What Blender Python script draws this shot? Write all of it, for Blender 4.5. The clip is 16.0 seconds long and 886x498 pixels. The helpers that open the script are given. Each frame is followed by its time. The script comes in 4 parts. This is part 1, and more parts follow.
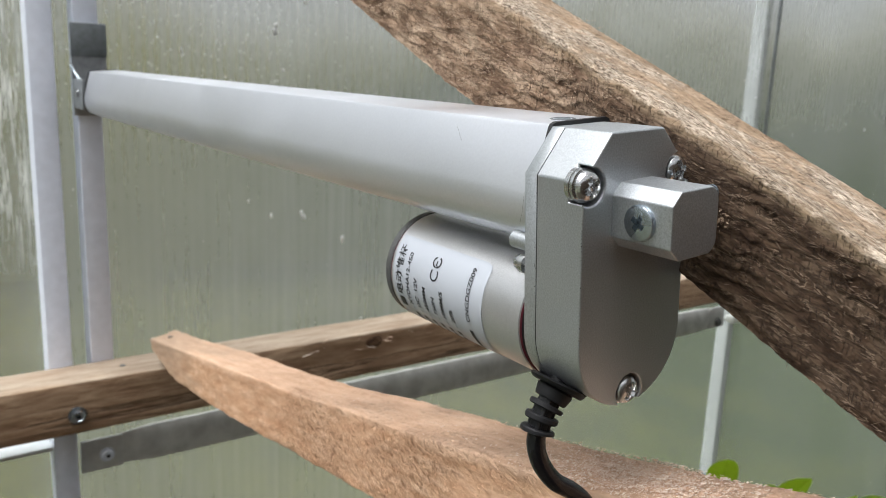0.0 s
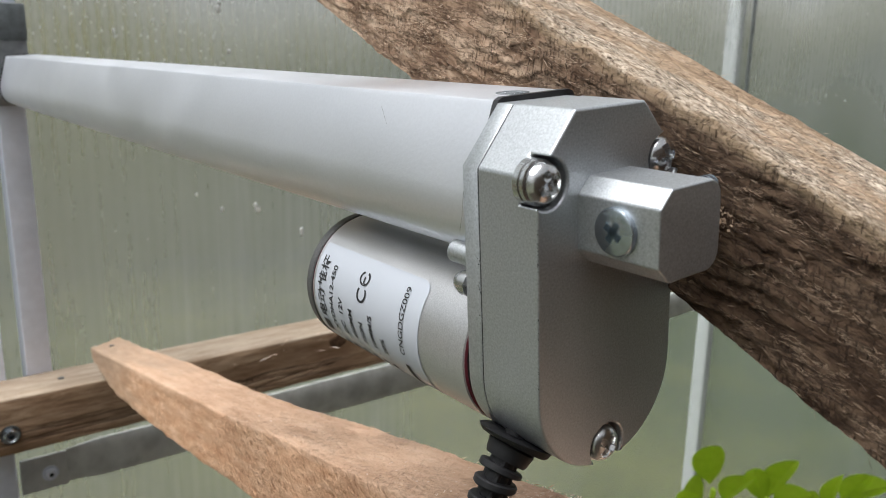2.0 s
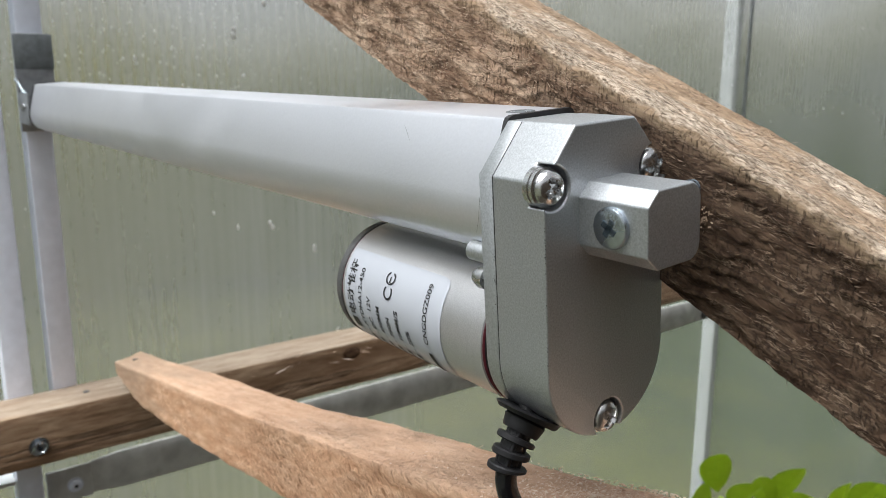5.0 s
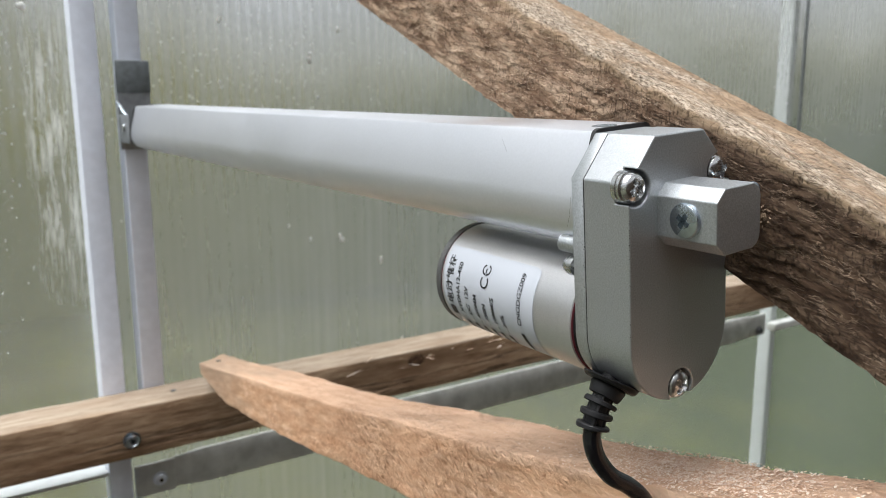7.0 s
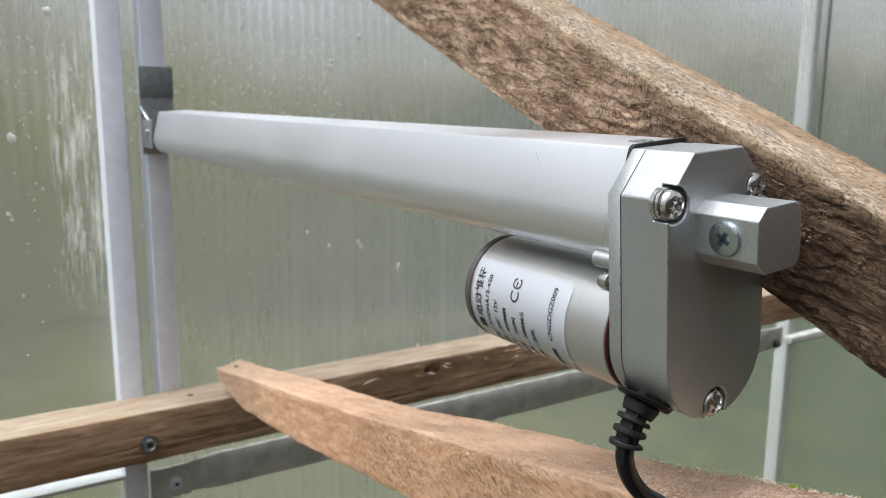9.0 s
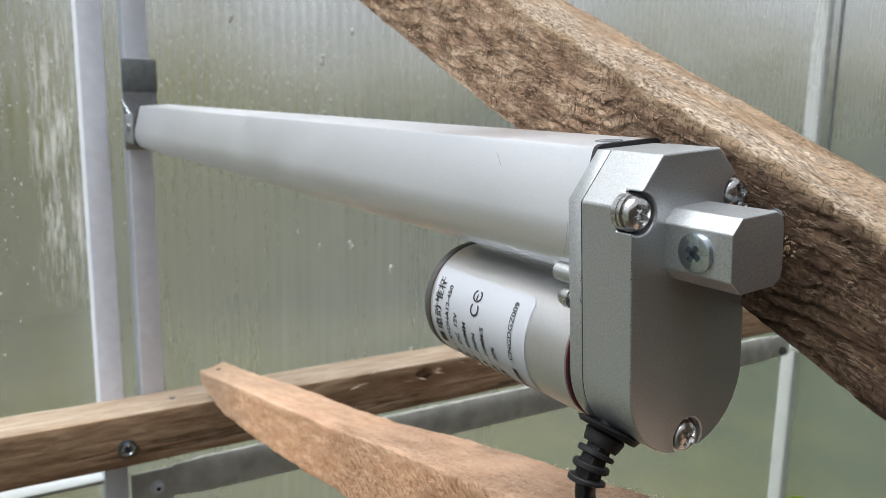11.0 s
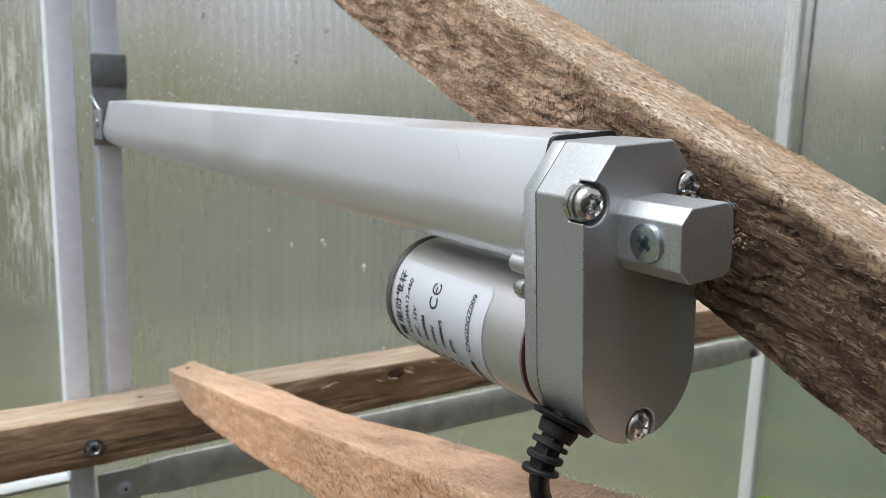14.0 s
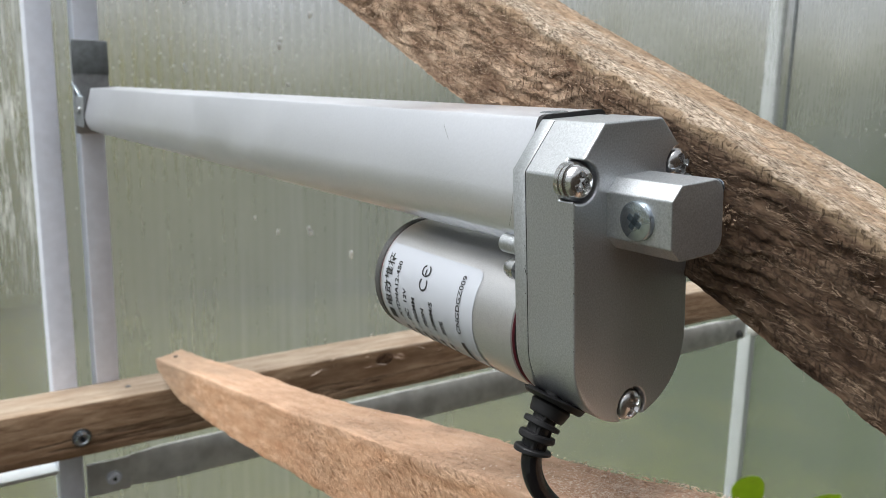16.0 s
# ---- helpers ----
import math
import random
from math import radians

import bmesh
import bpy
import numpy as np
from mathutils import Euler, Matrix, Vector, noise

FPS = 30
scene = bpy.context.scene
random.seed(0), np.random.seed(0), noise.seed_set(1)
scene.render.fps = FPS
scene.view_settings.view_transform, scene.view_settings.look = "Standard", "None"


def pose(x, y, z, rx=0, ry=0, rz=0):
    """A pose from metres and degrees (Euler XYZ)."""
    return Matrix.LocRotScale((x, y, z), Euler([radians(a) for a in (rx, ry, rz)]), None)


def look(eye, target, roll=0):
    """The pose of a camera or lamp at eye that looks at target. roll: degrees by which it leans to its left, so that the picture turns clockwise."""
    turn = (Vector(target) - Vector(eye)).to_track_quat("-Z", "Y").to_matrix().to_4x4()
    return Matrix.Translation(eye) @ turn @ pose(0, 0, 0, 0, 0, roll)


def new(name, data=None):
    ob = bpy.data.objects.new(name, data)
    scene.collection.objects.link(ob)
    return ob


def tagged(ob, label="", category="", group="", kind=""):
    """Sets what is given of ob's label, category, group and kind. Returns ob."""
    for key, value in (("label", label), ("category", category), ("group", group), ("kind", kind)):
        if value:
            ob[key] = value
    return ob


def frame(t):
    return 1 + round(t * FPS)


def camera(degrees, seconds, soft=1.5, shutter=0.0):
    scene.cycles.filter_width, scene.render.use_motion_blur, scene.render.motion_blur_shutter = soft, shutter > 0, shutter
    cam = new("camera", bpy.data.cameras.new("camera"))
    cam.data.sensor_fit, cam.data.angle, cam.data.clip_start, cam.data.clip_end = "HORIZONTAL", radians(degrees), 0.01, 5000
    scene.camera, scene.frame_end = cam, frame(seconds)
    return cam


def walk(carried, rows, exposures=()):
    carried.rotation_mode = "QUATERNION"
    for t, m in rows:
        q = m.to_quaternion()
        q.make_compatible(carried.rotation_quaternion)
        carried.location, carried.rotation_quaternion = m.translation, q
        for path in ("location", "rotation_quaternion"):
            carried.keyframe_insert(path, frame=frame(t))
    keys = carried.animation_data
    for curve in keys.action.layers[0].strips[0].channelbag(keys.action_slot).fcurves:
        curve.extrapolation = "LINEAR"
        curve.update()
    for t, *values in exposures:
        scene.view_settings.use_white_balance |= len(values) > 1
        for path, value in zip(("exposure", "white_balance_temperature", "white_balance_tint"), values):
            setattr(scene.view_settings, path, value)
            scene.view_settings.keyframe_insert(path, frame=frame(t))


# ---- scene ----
cam = camera(58.0, 16.0, soft=0.8)
cam.data.dof.use_dof, cam.data.dof.focus_distance, cam.data.dof.aperture_fstop = True, 0.188, 37.0
# seconds, eye x y z in metres, yaw, pitch and roll in degrees
ROWS = [
    (0, -0.13915, -0.11941, 1.63119, -35.553, -12.291, 2.432),
    (0.5, -0.11426, -0.10304, 1.62876, -36.140, -13.383, 1.557),
    (1, -0.10072, -0.10026, 1.62932, -36.967, -13.704, 1.430),
    (1.5, -0.10013, -0.09465, 1.62870, -37.115, -13.682, 1.228),
    (2, -0.10029, -0.08621, 1.62797, -37.059, -13.520, 1.114),
    (2.5, -0.10348, -0.09234, 1.63001, -37.123, -13.373, 0.961),
    (3, -0.10654, -0.09901, 1.63082, -37.029, -12.947, 0.737),
    (3.5, -0.11327, -0.09948, 1.62973, -36.957, -12.601, 0.405),
    (4, -0.11634, -0.09721, 1.62809, -36.847, -12.291, 0.398),
    (4.2, -0.11640, -0.09864, 1.62868, -36.859, -12.276, 0.288),
    (6.3, -0.13153, -0.11625, 1.62952, -35.019, -11.354, 0.022),
    (6.5, -0.13657, -0.12057, 1.62966, -34.362, -11.075, -0.085),
    (7, -0.14940, -0.12477, 1.62922, -33.198, -10.793, -0.236),
    (7.5, -0.14957, -0.12355, 1.62869, -32.916, -10.686, -0.099),
    (8, -0.14771, -0.12474, 1.62905, -32.562, -10.569, 0.080),
    (8.5, -0.15054, -0.12277, 1.63021, -32.118, -10.452, 0.219),
    (9, -0.15381, -0.12048, 1.63094, -32.353, -10.338, 0.448),
    (9.5, -0.14913, -0.12518, 1.62961, -32.607, -10.246, 0.576),
    (11.8, -0.12344, -0.10458, 1.63051, -31.139, -10.506, 1.215),
    (12, -0.12492, -0.10620, 1.63106, -31.485, -10.405, 1.093),
    (12.5, -0.12519, -0.11108, 1.62955, -31.874, -10.350, 1.246),
    (13, -0.12340, -0.11581, 1.62839, -32.262, -10.279, 1.419),
    (13.5, -0.12420, -0.11557, 1.62911, -32.675, -10.235, 1.580),
    (14, -0.12355, -0.11360, 1.62705, -33.105, -10.187, 1.709),
    (14.5, -0.12601, -0.11268, 1.62715, -33.568, -10.231, 1.818),
    (15, -0.11959, -0.11327, 1.62508, -33.852, -10.446, 1.690),
    (15.5, -0.11636, -0.11791, 1.62680, -34.087, -10.749, 1.444),
    (16, -0.12368, -0.11259, 1.62549, -34.100, -11.115, 1.196),
]
walk(cam, [(t, pose(x, y, z, 0, 0, yaw) @ pose(0, 0, 0, 90 + pitch, 0, 0) @ pose(0, 0, 0, 0, 0, roll)) for t, x, y, z, yaw, pitch, roll in ROWS],
     exposures=[(0.0, 0.39), (2.0, 0.30), (4.0, 0.35), (6.5, 0.39), (9.5, 0.41), (12.0, 0.39), (16.0, 0.38)])

# ---- world and sun ----
world = bpy.data.worlds.new("sky")
scene.world = world
world.use_nodes = True
wn = world.node_tree
sky = wn.nodes.new("ShaderNodeTexSky")
sky.sky_type, sky.sun_disc = "NISHITA", False
sky.sun_elevation, sky.sun_rotation = radians(67), radians(-75)
sky.air_density, sky.dust_density = 1.0, 4.0
hsv = wn.nodes.new("ShaderNodeHueSaturation")
hsv.inputs["Saturation"].default_value = 0.18
wn.links.new(sky.outputs[0], hsv.inputs["Color"])
wn.links.new(hsv.outputs[0], wn.nodes["Background"].inputs["Color"])
wn.nodes["Background"].inputs["Strength"].default_value = 0.13
sun_data = bpy.data.lights.new("sun", "SUN")
sun_data.energy, sun_data.angle, sun_data.color = 5.0, radians(55), (0.965, 0.985, 1.0)
sun = new("sun", sun_data)
sun.matrix_world = look((-1.3, 0.5, 5.0), (0.2, 0.2, 1.2))


# ---- materials ----
class Mat:
    """A small builder for node materials."""

    def __init__(self, name, base=(0.5, 0.5, 0.5), rough=0.5, metal=0.0, spec=0.5):
        self.m = bpy.data.materials.new(name)
        self.m.use_nodes = True
        self.t = self.m.node_tree
        self.b = self.t.nodes["Principled BSDF"]
        self.b.inputs["Base Color"].default_value = (*base, 1)
        self.b.inputs["Roughness"].default_value = rough
        self.b.inputs["Metallic"].default_value = metal
        self.b.inputs["Specular IOR Level"].default_value = spec
        self.height = None

    def node(self, kind, **inputs):
        n = self.t.nodes.new(kind)
        for key, value in inputs.items():
            self.put(n, key, value)
        return n

    def put(self, n, key, value):
        socket = n.inputs[int(key[1:])] if key[0] == "i" and key[1:].isdigit() else n.inputs[key]
        if isinstance(value, bpy.types.NodeSocket):
            self.t.links.new(value, socket)
        else:
            socket.default_value = value

    def coords(self, scale=(1, 1, 1), turn=(0, 0, 0)):
        c = self.node("ShaderNodeTexCoord")
        mp = self.node("ShaderNodeMapping", Vector=c.outputs["Object"], Scale=scale, Rotation=turn)
        return mp.outputs[0]

    def noise(self, vector, scale, detail=4.0, rough=0.55, distort=0.0):
        n = self.node("ShaderNodeTexNoise", Vector=vector, Scale=scale, Detail=detail, Roughness=rough, Distortion=distort)
        return n.outputs["Fac"]

    def ramp(self, fac, *stops):
        r = self.node("ShaderNodeValToRGB", Fac=fac)
        e = r.color_ramp.elements
        while len(e) < len(stops):
            e.new(0.5)
        for k, (p, c) in zip(e, stops):
            k.position, k.color = p, (*c, 1) if len(c) == 3 else c
        return r.outputs[0]

    def grey(self, fac, lo, hi, a=0.0, b=1.0):
        n = self.node("ShaderNodeMapRange", Value=fac)
        for key, value in (("From Min", lo), ("From Max", hi), ("To Min", a), ("To Max", b)):
            n.inputs[key].default_value = value
        return n.outputs[0]

    def mix(self, fac, a, b, blend="MIX"):
        n = self.node("ShaderNodeMix")
        n.data_type, n.blend_type = "RGBA", blend
        self.put(n, "i0", fac)
        for i, v in ((6, a), (7, b)):
            if isinstance(v, bpy.types.NodeSocket):
                self.t.links.new(v, n.inputs[i])
            else:
                n.inputs[i].default_value = (*v, 1)
        return n.outputs[2]

    def math(self, op, a, b=0.0):
        n = self.node("ShaderNodeMath", i0=a, i1=b)
        n.operation = op
        return n.outputs[0]

    def color(self, c):
        self.t.links.new(c, self.b.inputs["Base Color"])
        return self

    def rough(self, r):
        self.t.links.new(r, self.b.inputs["Roughness"])
        return self

    def bump(self, height, strength, distance):
        n = self.node("ShaderNodeBump", Height=height, Strength=strength, Distance=distance)
        if self.height is not None:
            self.t.links.new(self.height, n.inputs["Normal"])
        self.height = n.outputs[0]
        self.t.links.new(self.height, self.b.inputs["Normal"])
        return self


def metal_paint(name, base, rough, metal, grain, speck):
    k = Mat(name, base, rough, metal)
    v = k.coords()
    fine = k.noise(v, grain, 3)
    wide = k.noise(v, 35, 4)
    dark, light = tuple(c * (1 - speck) for c in base), tuple(min(1, c * (1 + speck)) for c in base)
    c = k.ramp(fine, (0.32, dark), (0.68, light))
    k.color(k.mix(k.grey(wide, 0.35, 0.75, 0, 0.16), c, tuple(x * 0.8 for x in base)))
    k.rough(k.grey(wide, 0.3, 0.7, rough - 0.05, rough + 0.07))
    k.bump(fine, 0.16, 0.0002)
    return k.m


CAST = metal_paint("cast_silver_paint", (0.48, 0.502, 0.520), 0.41, 0.90, 2400, 0.17)
SHELL = metal_paint("motor_silver", (0.56, 0.56, 0.57), 0.34, 0.8, 3200, 0.16)
TUBE = metal_paint("anodised_aluminium", (0.765, 0.78, 0.825), 0.37, 0.89, 1200, 0.02)
STEEL = metal_paint("bright_steel", (0.58, 0.585, 0.59), 0.25, 1.0, 900, 0.05)
ZINC = metal_paint("zinc_plate", (0.49, 0.55, 0.61), 0.24, 1.0, 700, 0.08)
GALV = metal_paint("galvanised_sheet", (0.36, 0.38, 0.40), 0.45, 0.7, 160, 0.20)
POST = metal_paint("lilac_grey_paint", (0.74, 0.78, 0.88), 0.45, 0.0, 120, 0.05)
POST_DULL = metal_paint("dull_grey_paint", (0.68, 0.71, 0.74), 0.5, 0.0, 120, 0.05)
RAILGREY = metal_paint("weathered_zinc", (0.60, 0.61, 0.595), 0.55, 0.2, 60, 0.18)
DARK = metal_paint("dark_cap", (0.10, 0.10, 0.10), 0.45, 0.4, 2600, 0.4)
BAND = metal_paint("dull_zinc_band", (0.19, 0.21, 0.22), 0.5, 0.5, 160, 0.25)
RED = Mat("red_seal", (0.13, 0.02, 0.03), 0.4).m
GASKET = Mat("black_gasket", (0.012, 0.012, 0.013), 0.5).m
INK = Mat("black_ink", (0.015, 0.015, 0.018), 0.55).m
CORE = Mat("recess_dark", (0.09, 0.125, 0.165), 0.25, 0.9).m

k = Mat("black_rubber", (0.012, 0.012, 0.013), 0.5, 0.0, 0.22)
k.bump(k.noise(k.coords(), 900, 3), 0.2, 0.0003)
RUBBER = k.m
k = Mat("black_cable", (0.008, 0.008, 0.010), 0.24, 0.0, 0.4)
k.bump(k.noise(k.coords(), 300, 2), 0.1, 0.0003)
CABLE = k.m
k = Mat("silver_paper", (0.47, 0.495, 0.545), 0.42, 0.2)
k.bump(k.noise(k.coords(), 400, 3), 0.08, 0.0002)
PAPER = k.m


def sawn_wood(name, dark, mid, light, along, across):
    """Plain sawn wood with its grain along local y."""
    k = Mat(name, mid, 0.85, 0.0, 0.2)
    grain = k.noise(k.coords((across, along, across)), 1.0, 8, 0.68, 0.25)
    fib = k.noise(k.coords((across * 3.0, along * 4, across * 3.0)), 1.0, 5, 0.7)
    c = k.ramp(grain, (0.365, dark), (0.495, mid), (0.625, light))
    k.color(k.mix(k.grey(fib, 0.47, 0.30, 0.0, 0.7), c, dark))
    k.bump(grain, 0.9, 0.0012)
    k.bump(fib, 0.4, 0.0007)
    return k.m


def beam_wood():
    """Weathered rough-sawn softwood, grain along local y: torn brown flank, tan arris, bleached fuzzy top, darker low
    end.
    """
    k = Mat("weathered_sawn_wood", (0.4, 0.28, 0.19), 0.88, 0.0, 0.18)
    xyz = k.node("ShaderNodeSeparateXYZ", Vector=k.coords())
    wide = k.noise(k.coords((60, 18, 60)), 1.0, 5, 0.6)
    tone = k.noise(k.coords((190, 55, 190)), 1.0, 6, 0.65, 0.3)
    c = k.ramp(tone, (0.38, (0.205, 0.126, 0.080)), (0.50, (0.435, 0.295, 0.200)), (0.62, (0.650, 0.480, 0.345)))
    c = k.mix(k.grey(wide, 0.42, 0.66, 0.0, 0.45), c, (0.245, 0.150, 0.098))
    # short upright tears between the fibres
    lay = k.node("ShaderNodeMapping", Vector=k.coords((1, 1, 1), (radians(23.6), 0, 0)), Scale=(500, 1500, 330)).outputs[0]
    tear = k.noise(lay, 1.0, 3, 0.6, 0.2)
    gate = k.grey(k.noise(k.coords((120, 60, 120)), 1.0, 3, 0.6), 0.40, 0.60, 0.15, 1.0)
    slit = k.math("MULTIPLY", k.grey(tear, 0.46, 0.33, 0.0, 1.0), gate)
    c = k.mix(k.math("MULTIPLY", slit, 0.8), c, (0.095, 0.056, 0.034))
    # ragged pale lips left by the saw, running a little off the grain
    turn = k.node("ShaderNodeMapping", Vector=k.coords((1, 1, 1), (radians(11), 0, 0)), Scale=(260, 95, 430)).outputs[0]
    ridge = k.noise(turn, 1.0, 5, 0.65, 0.3)
    crest = k.grey(k.math("ABSOLUTE", k.math("SUBTRACT", ridge, 0.54)), 0.0, 0.022, 1.0, 0.0)
    foot = k.grey(k.math("ABSOLUTE", k.math("SUBTRACT", ridge, 0.485)), 0.0, 0.035, 1.0, 0.0)
    broken = k.grey(k.noise(k.coords((260, 90, 260)), 1.0, 3, 0.6), 0.45, 0.58, 0.0, 1.0)
    c = k.mix(k.math("MULTIPLY", foot, 0.55), c, (0.110, 0.064, 0.040))
    crest = k.math("MULTIPLY", crest, broken)
    c = k.mix(k.math("MULTIPLY", crest, 0.9), c, (0.74, 0.560, 0.410))
    # flank darker towards the low end
    low_end = k.math("ADD", k.grey(xyz.outputs["Y"], 0.085, 0.012, 0.05, 1.3), k.grey(wide, 0.3, 0.7, -0.35, 0.35))
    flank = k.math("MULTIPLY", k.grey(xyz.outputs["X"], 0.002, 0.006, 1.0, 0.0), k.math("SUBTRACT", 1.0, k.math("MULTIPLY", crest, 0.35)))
    c = k.mix(k.math("MULTIPLY", k.grey(low_end, 0.3, 1.1, 0.0, 0.93), flank), c, (0.185, 0.164, 0.148), "MULTIPLY")
    # smooth tan arris
    edge = k.math("ADD", xyz.outputs["Z"], k.grey(k.noise(k.coords((90, 40, 90)), 1.0, 4, 0.6), 0.3, 0.7, -0.0016, 0.0016))
    band = k.math("MULTIPLY", k.grey(edge, 0.0168, 0.0186, 0.0, 0.5), k.grey(tear, 0.36, 0.48, 0.25, 1.0))
    c = k.mix(band, c, (0.430, 0.315, 0.205))
    # bleached top with felted fibres
    felt = k.noise(k.coords((1100, 480, 1100)), 1.0, 5, 0.72, 0.5)
    hair = k.noise(k.node("ShaderNodeMapping", Vector=k.coords((1, 1, 1), (0, 0, radians(24))), Scale=(1300, 190, 900)).outputs[0], 1.0, 3, 0.6)
    top = k.ramp(felt, (0.38, (0.125, 0.090, 0.064)), (0.48, (0.420, 0.330, 0.250)), (0.59, (0.700, 0.585, 0.465)))
    top = k.mix(k.grey(hair, 0.56, 0.68, 0.0, 0.55), top, (0.68, 0.575, 0.465))
    top = k.mix(k.grey(wide, 0.46, 0.68, 0.0, 0.5), top, (0.270, 0.205, 0.150))
    c = k.mix(k.grey(edge, 0.0194, 0.0208, 0.0, 1.0), c, top)
    k.color(c)
    height = k.math("SUBTRACT", k.math("ADD", tone, k.math("MULTIPLY", k.grey(ridge, 0.46, 0.56, 0.0, 1.0), 0.35)), k.math("MULTIPLY", slit, 0.45))
    k.bump(height, 1.0, 0.0022)
    k.bump(felt, 0.8, 0.0010)
    return k.m


def board_wood():
    """Fresh sawn board, grain along local y: bandsawn fuzz, growth rings near the far end, greyed tip."""
    k = Mat("fresh_sawn_wood", (0.68, 0.40, 0.24), 0.85, 0.0, 0.2)
    xyz = k.node("ShaderNodeSeparateXYZ", Vector=k.coords())
    grain = k.noise(k.coords((260, 40, 260)), 1.0, 5, 0.6, 0.3)
    wide = k.noise(k.coords((50, 14, 50)), 1.0, 4, 0.6)
    fuzz = k.noise(k.node("ShaderNodeMapping", Vector=k.coords((1, 1, 1), (radians(-35), 0, 0)), Scale=(520, 230, 520)).outputs[0], 1.0, 5, 0.65, 0.6)
    c = k.ramp(grain, (0.32, (0.510, 0.282, 0.160)), (0.50, (0.615, 0.375, 0.235)), (0.68, (0.710, 0.470, 0.318)))
    c = k.mix(k.grey(wide, 0.45, 0.68, 0.0, 0.5), c, (0.500, 0.270, 0.155))
    # growth rings cut by the curve of the flank
    arc = k.node("ShaderNodeTexWave", Vector=k.node("ShaderNodeMapping", Vector=k.coords(), Location=(0, -0.34, 0.034), Scale=(1, 0.42, 1)).outputs[0], Scale=34.0, Distortion=9.0, Detail=4.0)
    arc.inputs["Detail Scale"].default_value = 1.6
    arc.wave_type, arc.rings_direction = "RINGS", "X"
    figure = k.math("MULTIPLY", k.grey(arc.outputs["Fac"], 0.55, 0.95, 0.0, 0.26), k.grey(xyz.outputs["Y"], 0.17, 0.30, 0.0, 1.0))
    c = k.mix(figure, c, (0.430, 0.225, 0.120))
    # bandsawn fuzz over the near half
    rough = k.math("MULTIPLY", k.grey(xyz.outputs["Y"], 0.36, 0.20, 0.0, 1.0), k.grey(k.noise(k.coords((35, 16, 35)), 1.0, 3, 0.5), 0.38, 0.56, 0.25, 1.0))
    c = k.mix(k.math("MULTIPLY", k.grey(fuzz, 0.48, 0.36, 0.0, 0.85), rough), c, (0.280, 0.140, 0.070))
    c = k.mix(k.math("MULTIPLY", k.grey(fuzz, 0.55, 0.70, 0.0, 0.6), rough), c, (0.800, 0.560, 0.385))
    # paler top
    up = k.math("MULTIPLY", k.grey(xyz.outputs["Z"], -0.0075, -0.0035, 0.0, 0.5), k.grey(grain, 0.3, 0.7, 0.6, 1.0))
    c = k.mix(up, c, (0.730, 0.530, 0.400))
    # greyed, dirty tip
    tip = k.math("ADD", xyz.outputs["Y"], k.grey(wide, 0.3, 0.7, -0.09, 0.09))
    c = k.mix(k.grey(tip, 0.36, 0.53, 0.0, 0.75), c, (0.400, 0.290, 0.210))
    k.color(c)
    k.bump(grain, 0.4, 0.0006)
    k.bump(k.math("MULTIPLY", fuzz, rough), 1.0, 0.0036)
    return k.m


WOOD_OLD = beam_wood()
WOOD_NEW = board_wood()


def rail_wood():
    """Old planed softwood, grain along local y: top coloured paler for light from above, brown split flank."""
    k = Mat("brown_rail_wood", (0.40, 0.28, 0.19), 0.8, 0.0, 0.2)
    xyz = k.node("ShaderNodeSeparateXYZ", Vector=k.coords())
    grain = k.noise(k.coords((210, 24, 210)), 1.0, 8, 0.72, 0.4)
    wide = k.noise(k.coords((34, 6, 34)), 1.0, 5, 0.6)
    c = k.ramp(grain, (0.36, (0.200, 0.120, 0.070)), (0.50, (0.345, 0.225, 0.140)), (0.66, (0.520, 0.375, 0.250)))
    c = k.mix(k.grey(wide, 0.46, 0.66, 0.0, 0.65), c, (0.165, 0.088, 0.045))
    line = k.noise(k.coords((70, 2.6, 95)), 1.0, 4, 0.55, 0.4)
    split = k.grey(k.math("ABSOLUTE", k.math("SUBTRACT", line, 0.5)), 0.0, 0.022, 1.0, 0.0)
    split = k.math("MULTIPLY", split, k.grey(xyz.outputs["Z"], 0.022, 0.010, 0.15, 1.0))
    c = k.mix(k.math("MULTIPLY", split, 0.85), c, (0.050, 0.027, 0.015))
    # paler top colour stands for the light that falls on it
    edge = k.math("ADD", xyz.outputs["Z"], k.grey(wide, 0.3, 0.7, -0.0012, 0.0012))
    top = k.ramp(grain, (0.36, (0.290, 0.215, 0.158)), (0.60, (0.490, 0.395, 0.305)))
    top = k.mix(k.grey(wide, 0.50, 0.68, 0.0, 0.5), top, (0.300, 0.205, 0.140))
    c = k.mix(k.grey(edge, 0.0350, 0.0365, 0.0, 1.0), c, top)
    k.color(c)
    k.bump(k.math("SUBTRACT", grain, k.math("MULTIPLY", split, 0.8)), 0.8, 0.0012)
    return k.m


WOOD_RAIL = rail_wood()
DARKWALL = sawn_wood("dark_boards", (0.03, 0.022, 0.016), (0.07, 0.05, 0.036), (0.12, 0.09, 0.065), 2, 40)
KNOT = sawn_wood("dark_knot", (0.045, 0.024, 0.014), (0.10, 0.055, 0.032), (0.19, 0.11, 0.065), 300, 300)
k = Mat("wood_chip", (0.66, 0.52, 0.38), 0.9)
oi = k.node("ShaderNodeNewGeometry")
k.color(k.ramp(oi.outputs["Random Per Island"], (0.0, (0.66, 0.43, 0.29)), (0.5, (0.79, 0.61, 0.48)), (1.0, (0.87, 0.76, 0.66))))
CHIP = k.m
k = Mat("lifted_fibre", (0.5, 0.38, 0.27), 0.9)
oi = k.node("ShaderNodeNewGeometry")
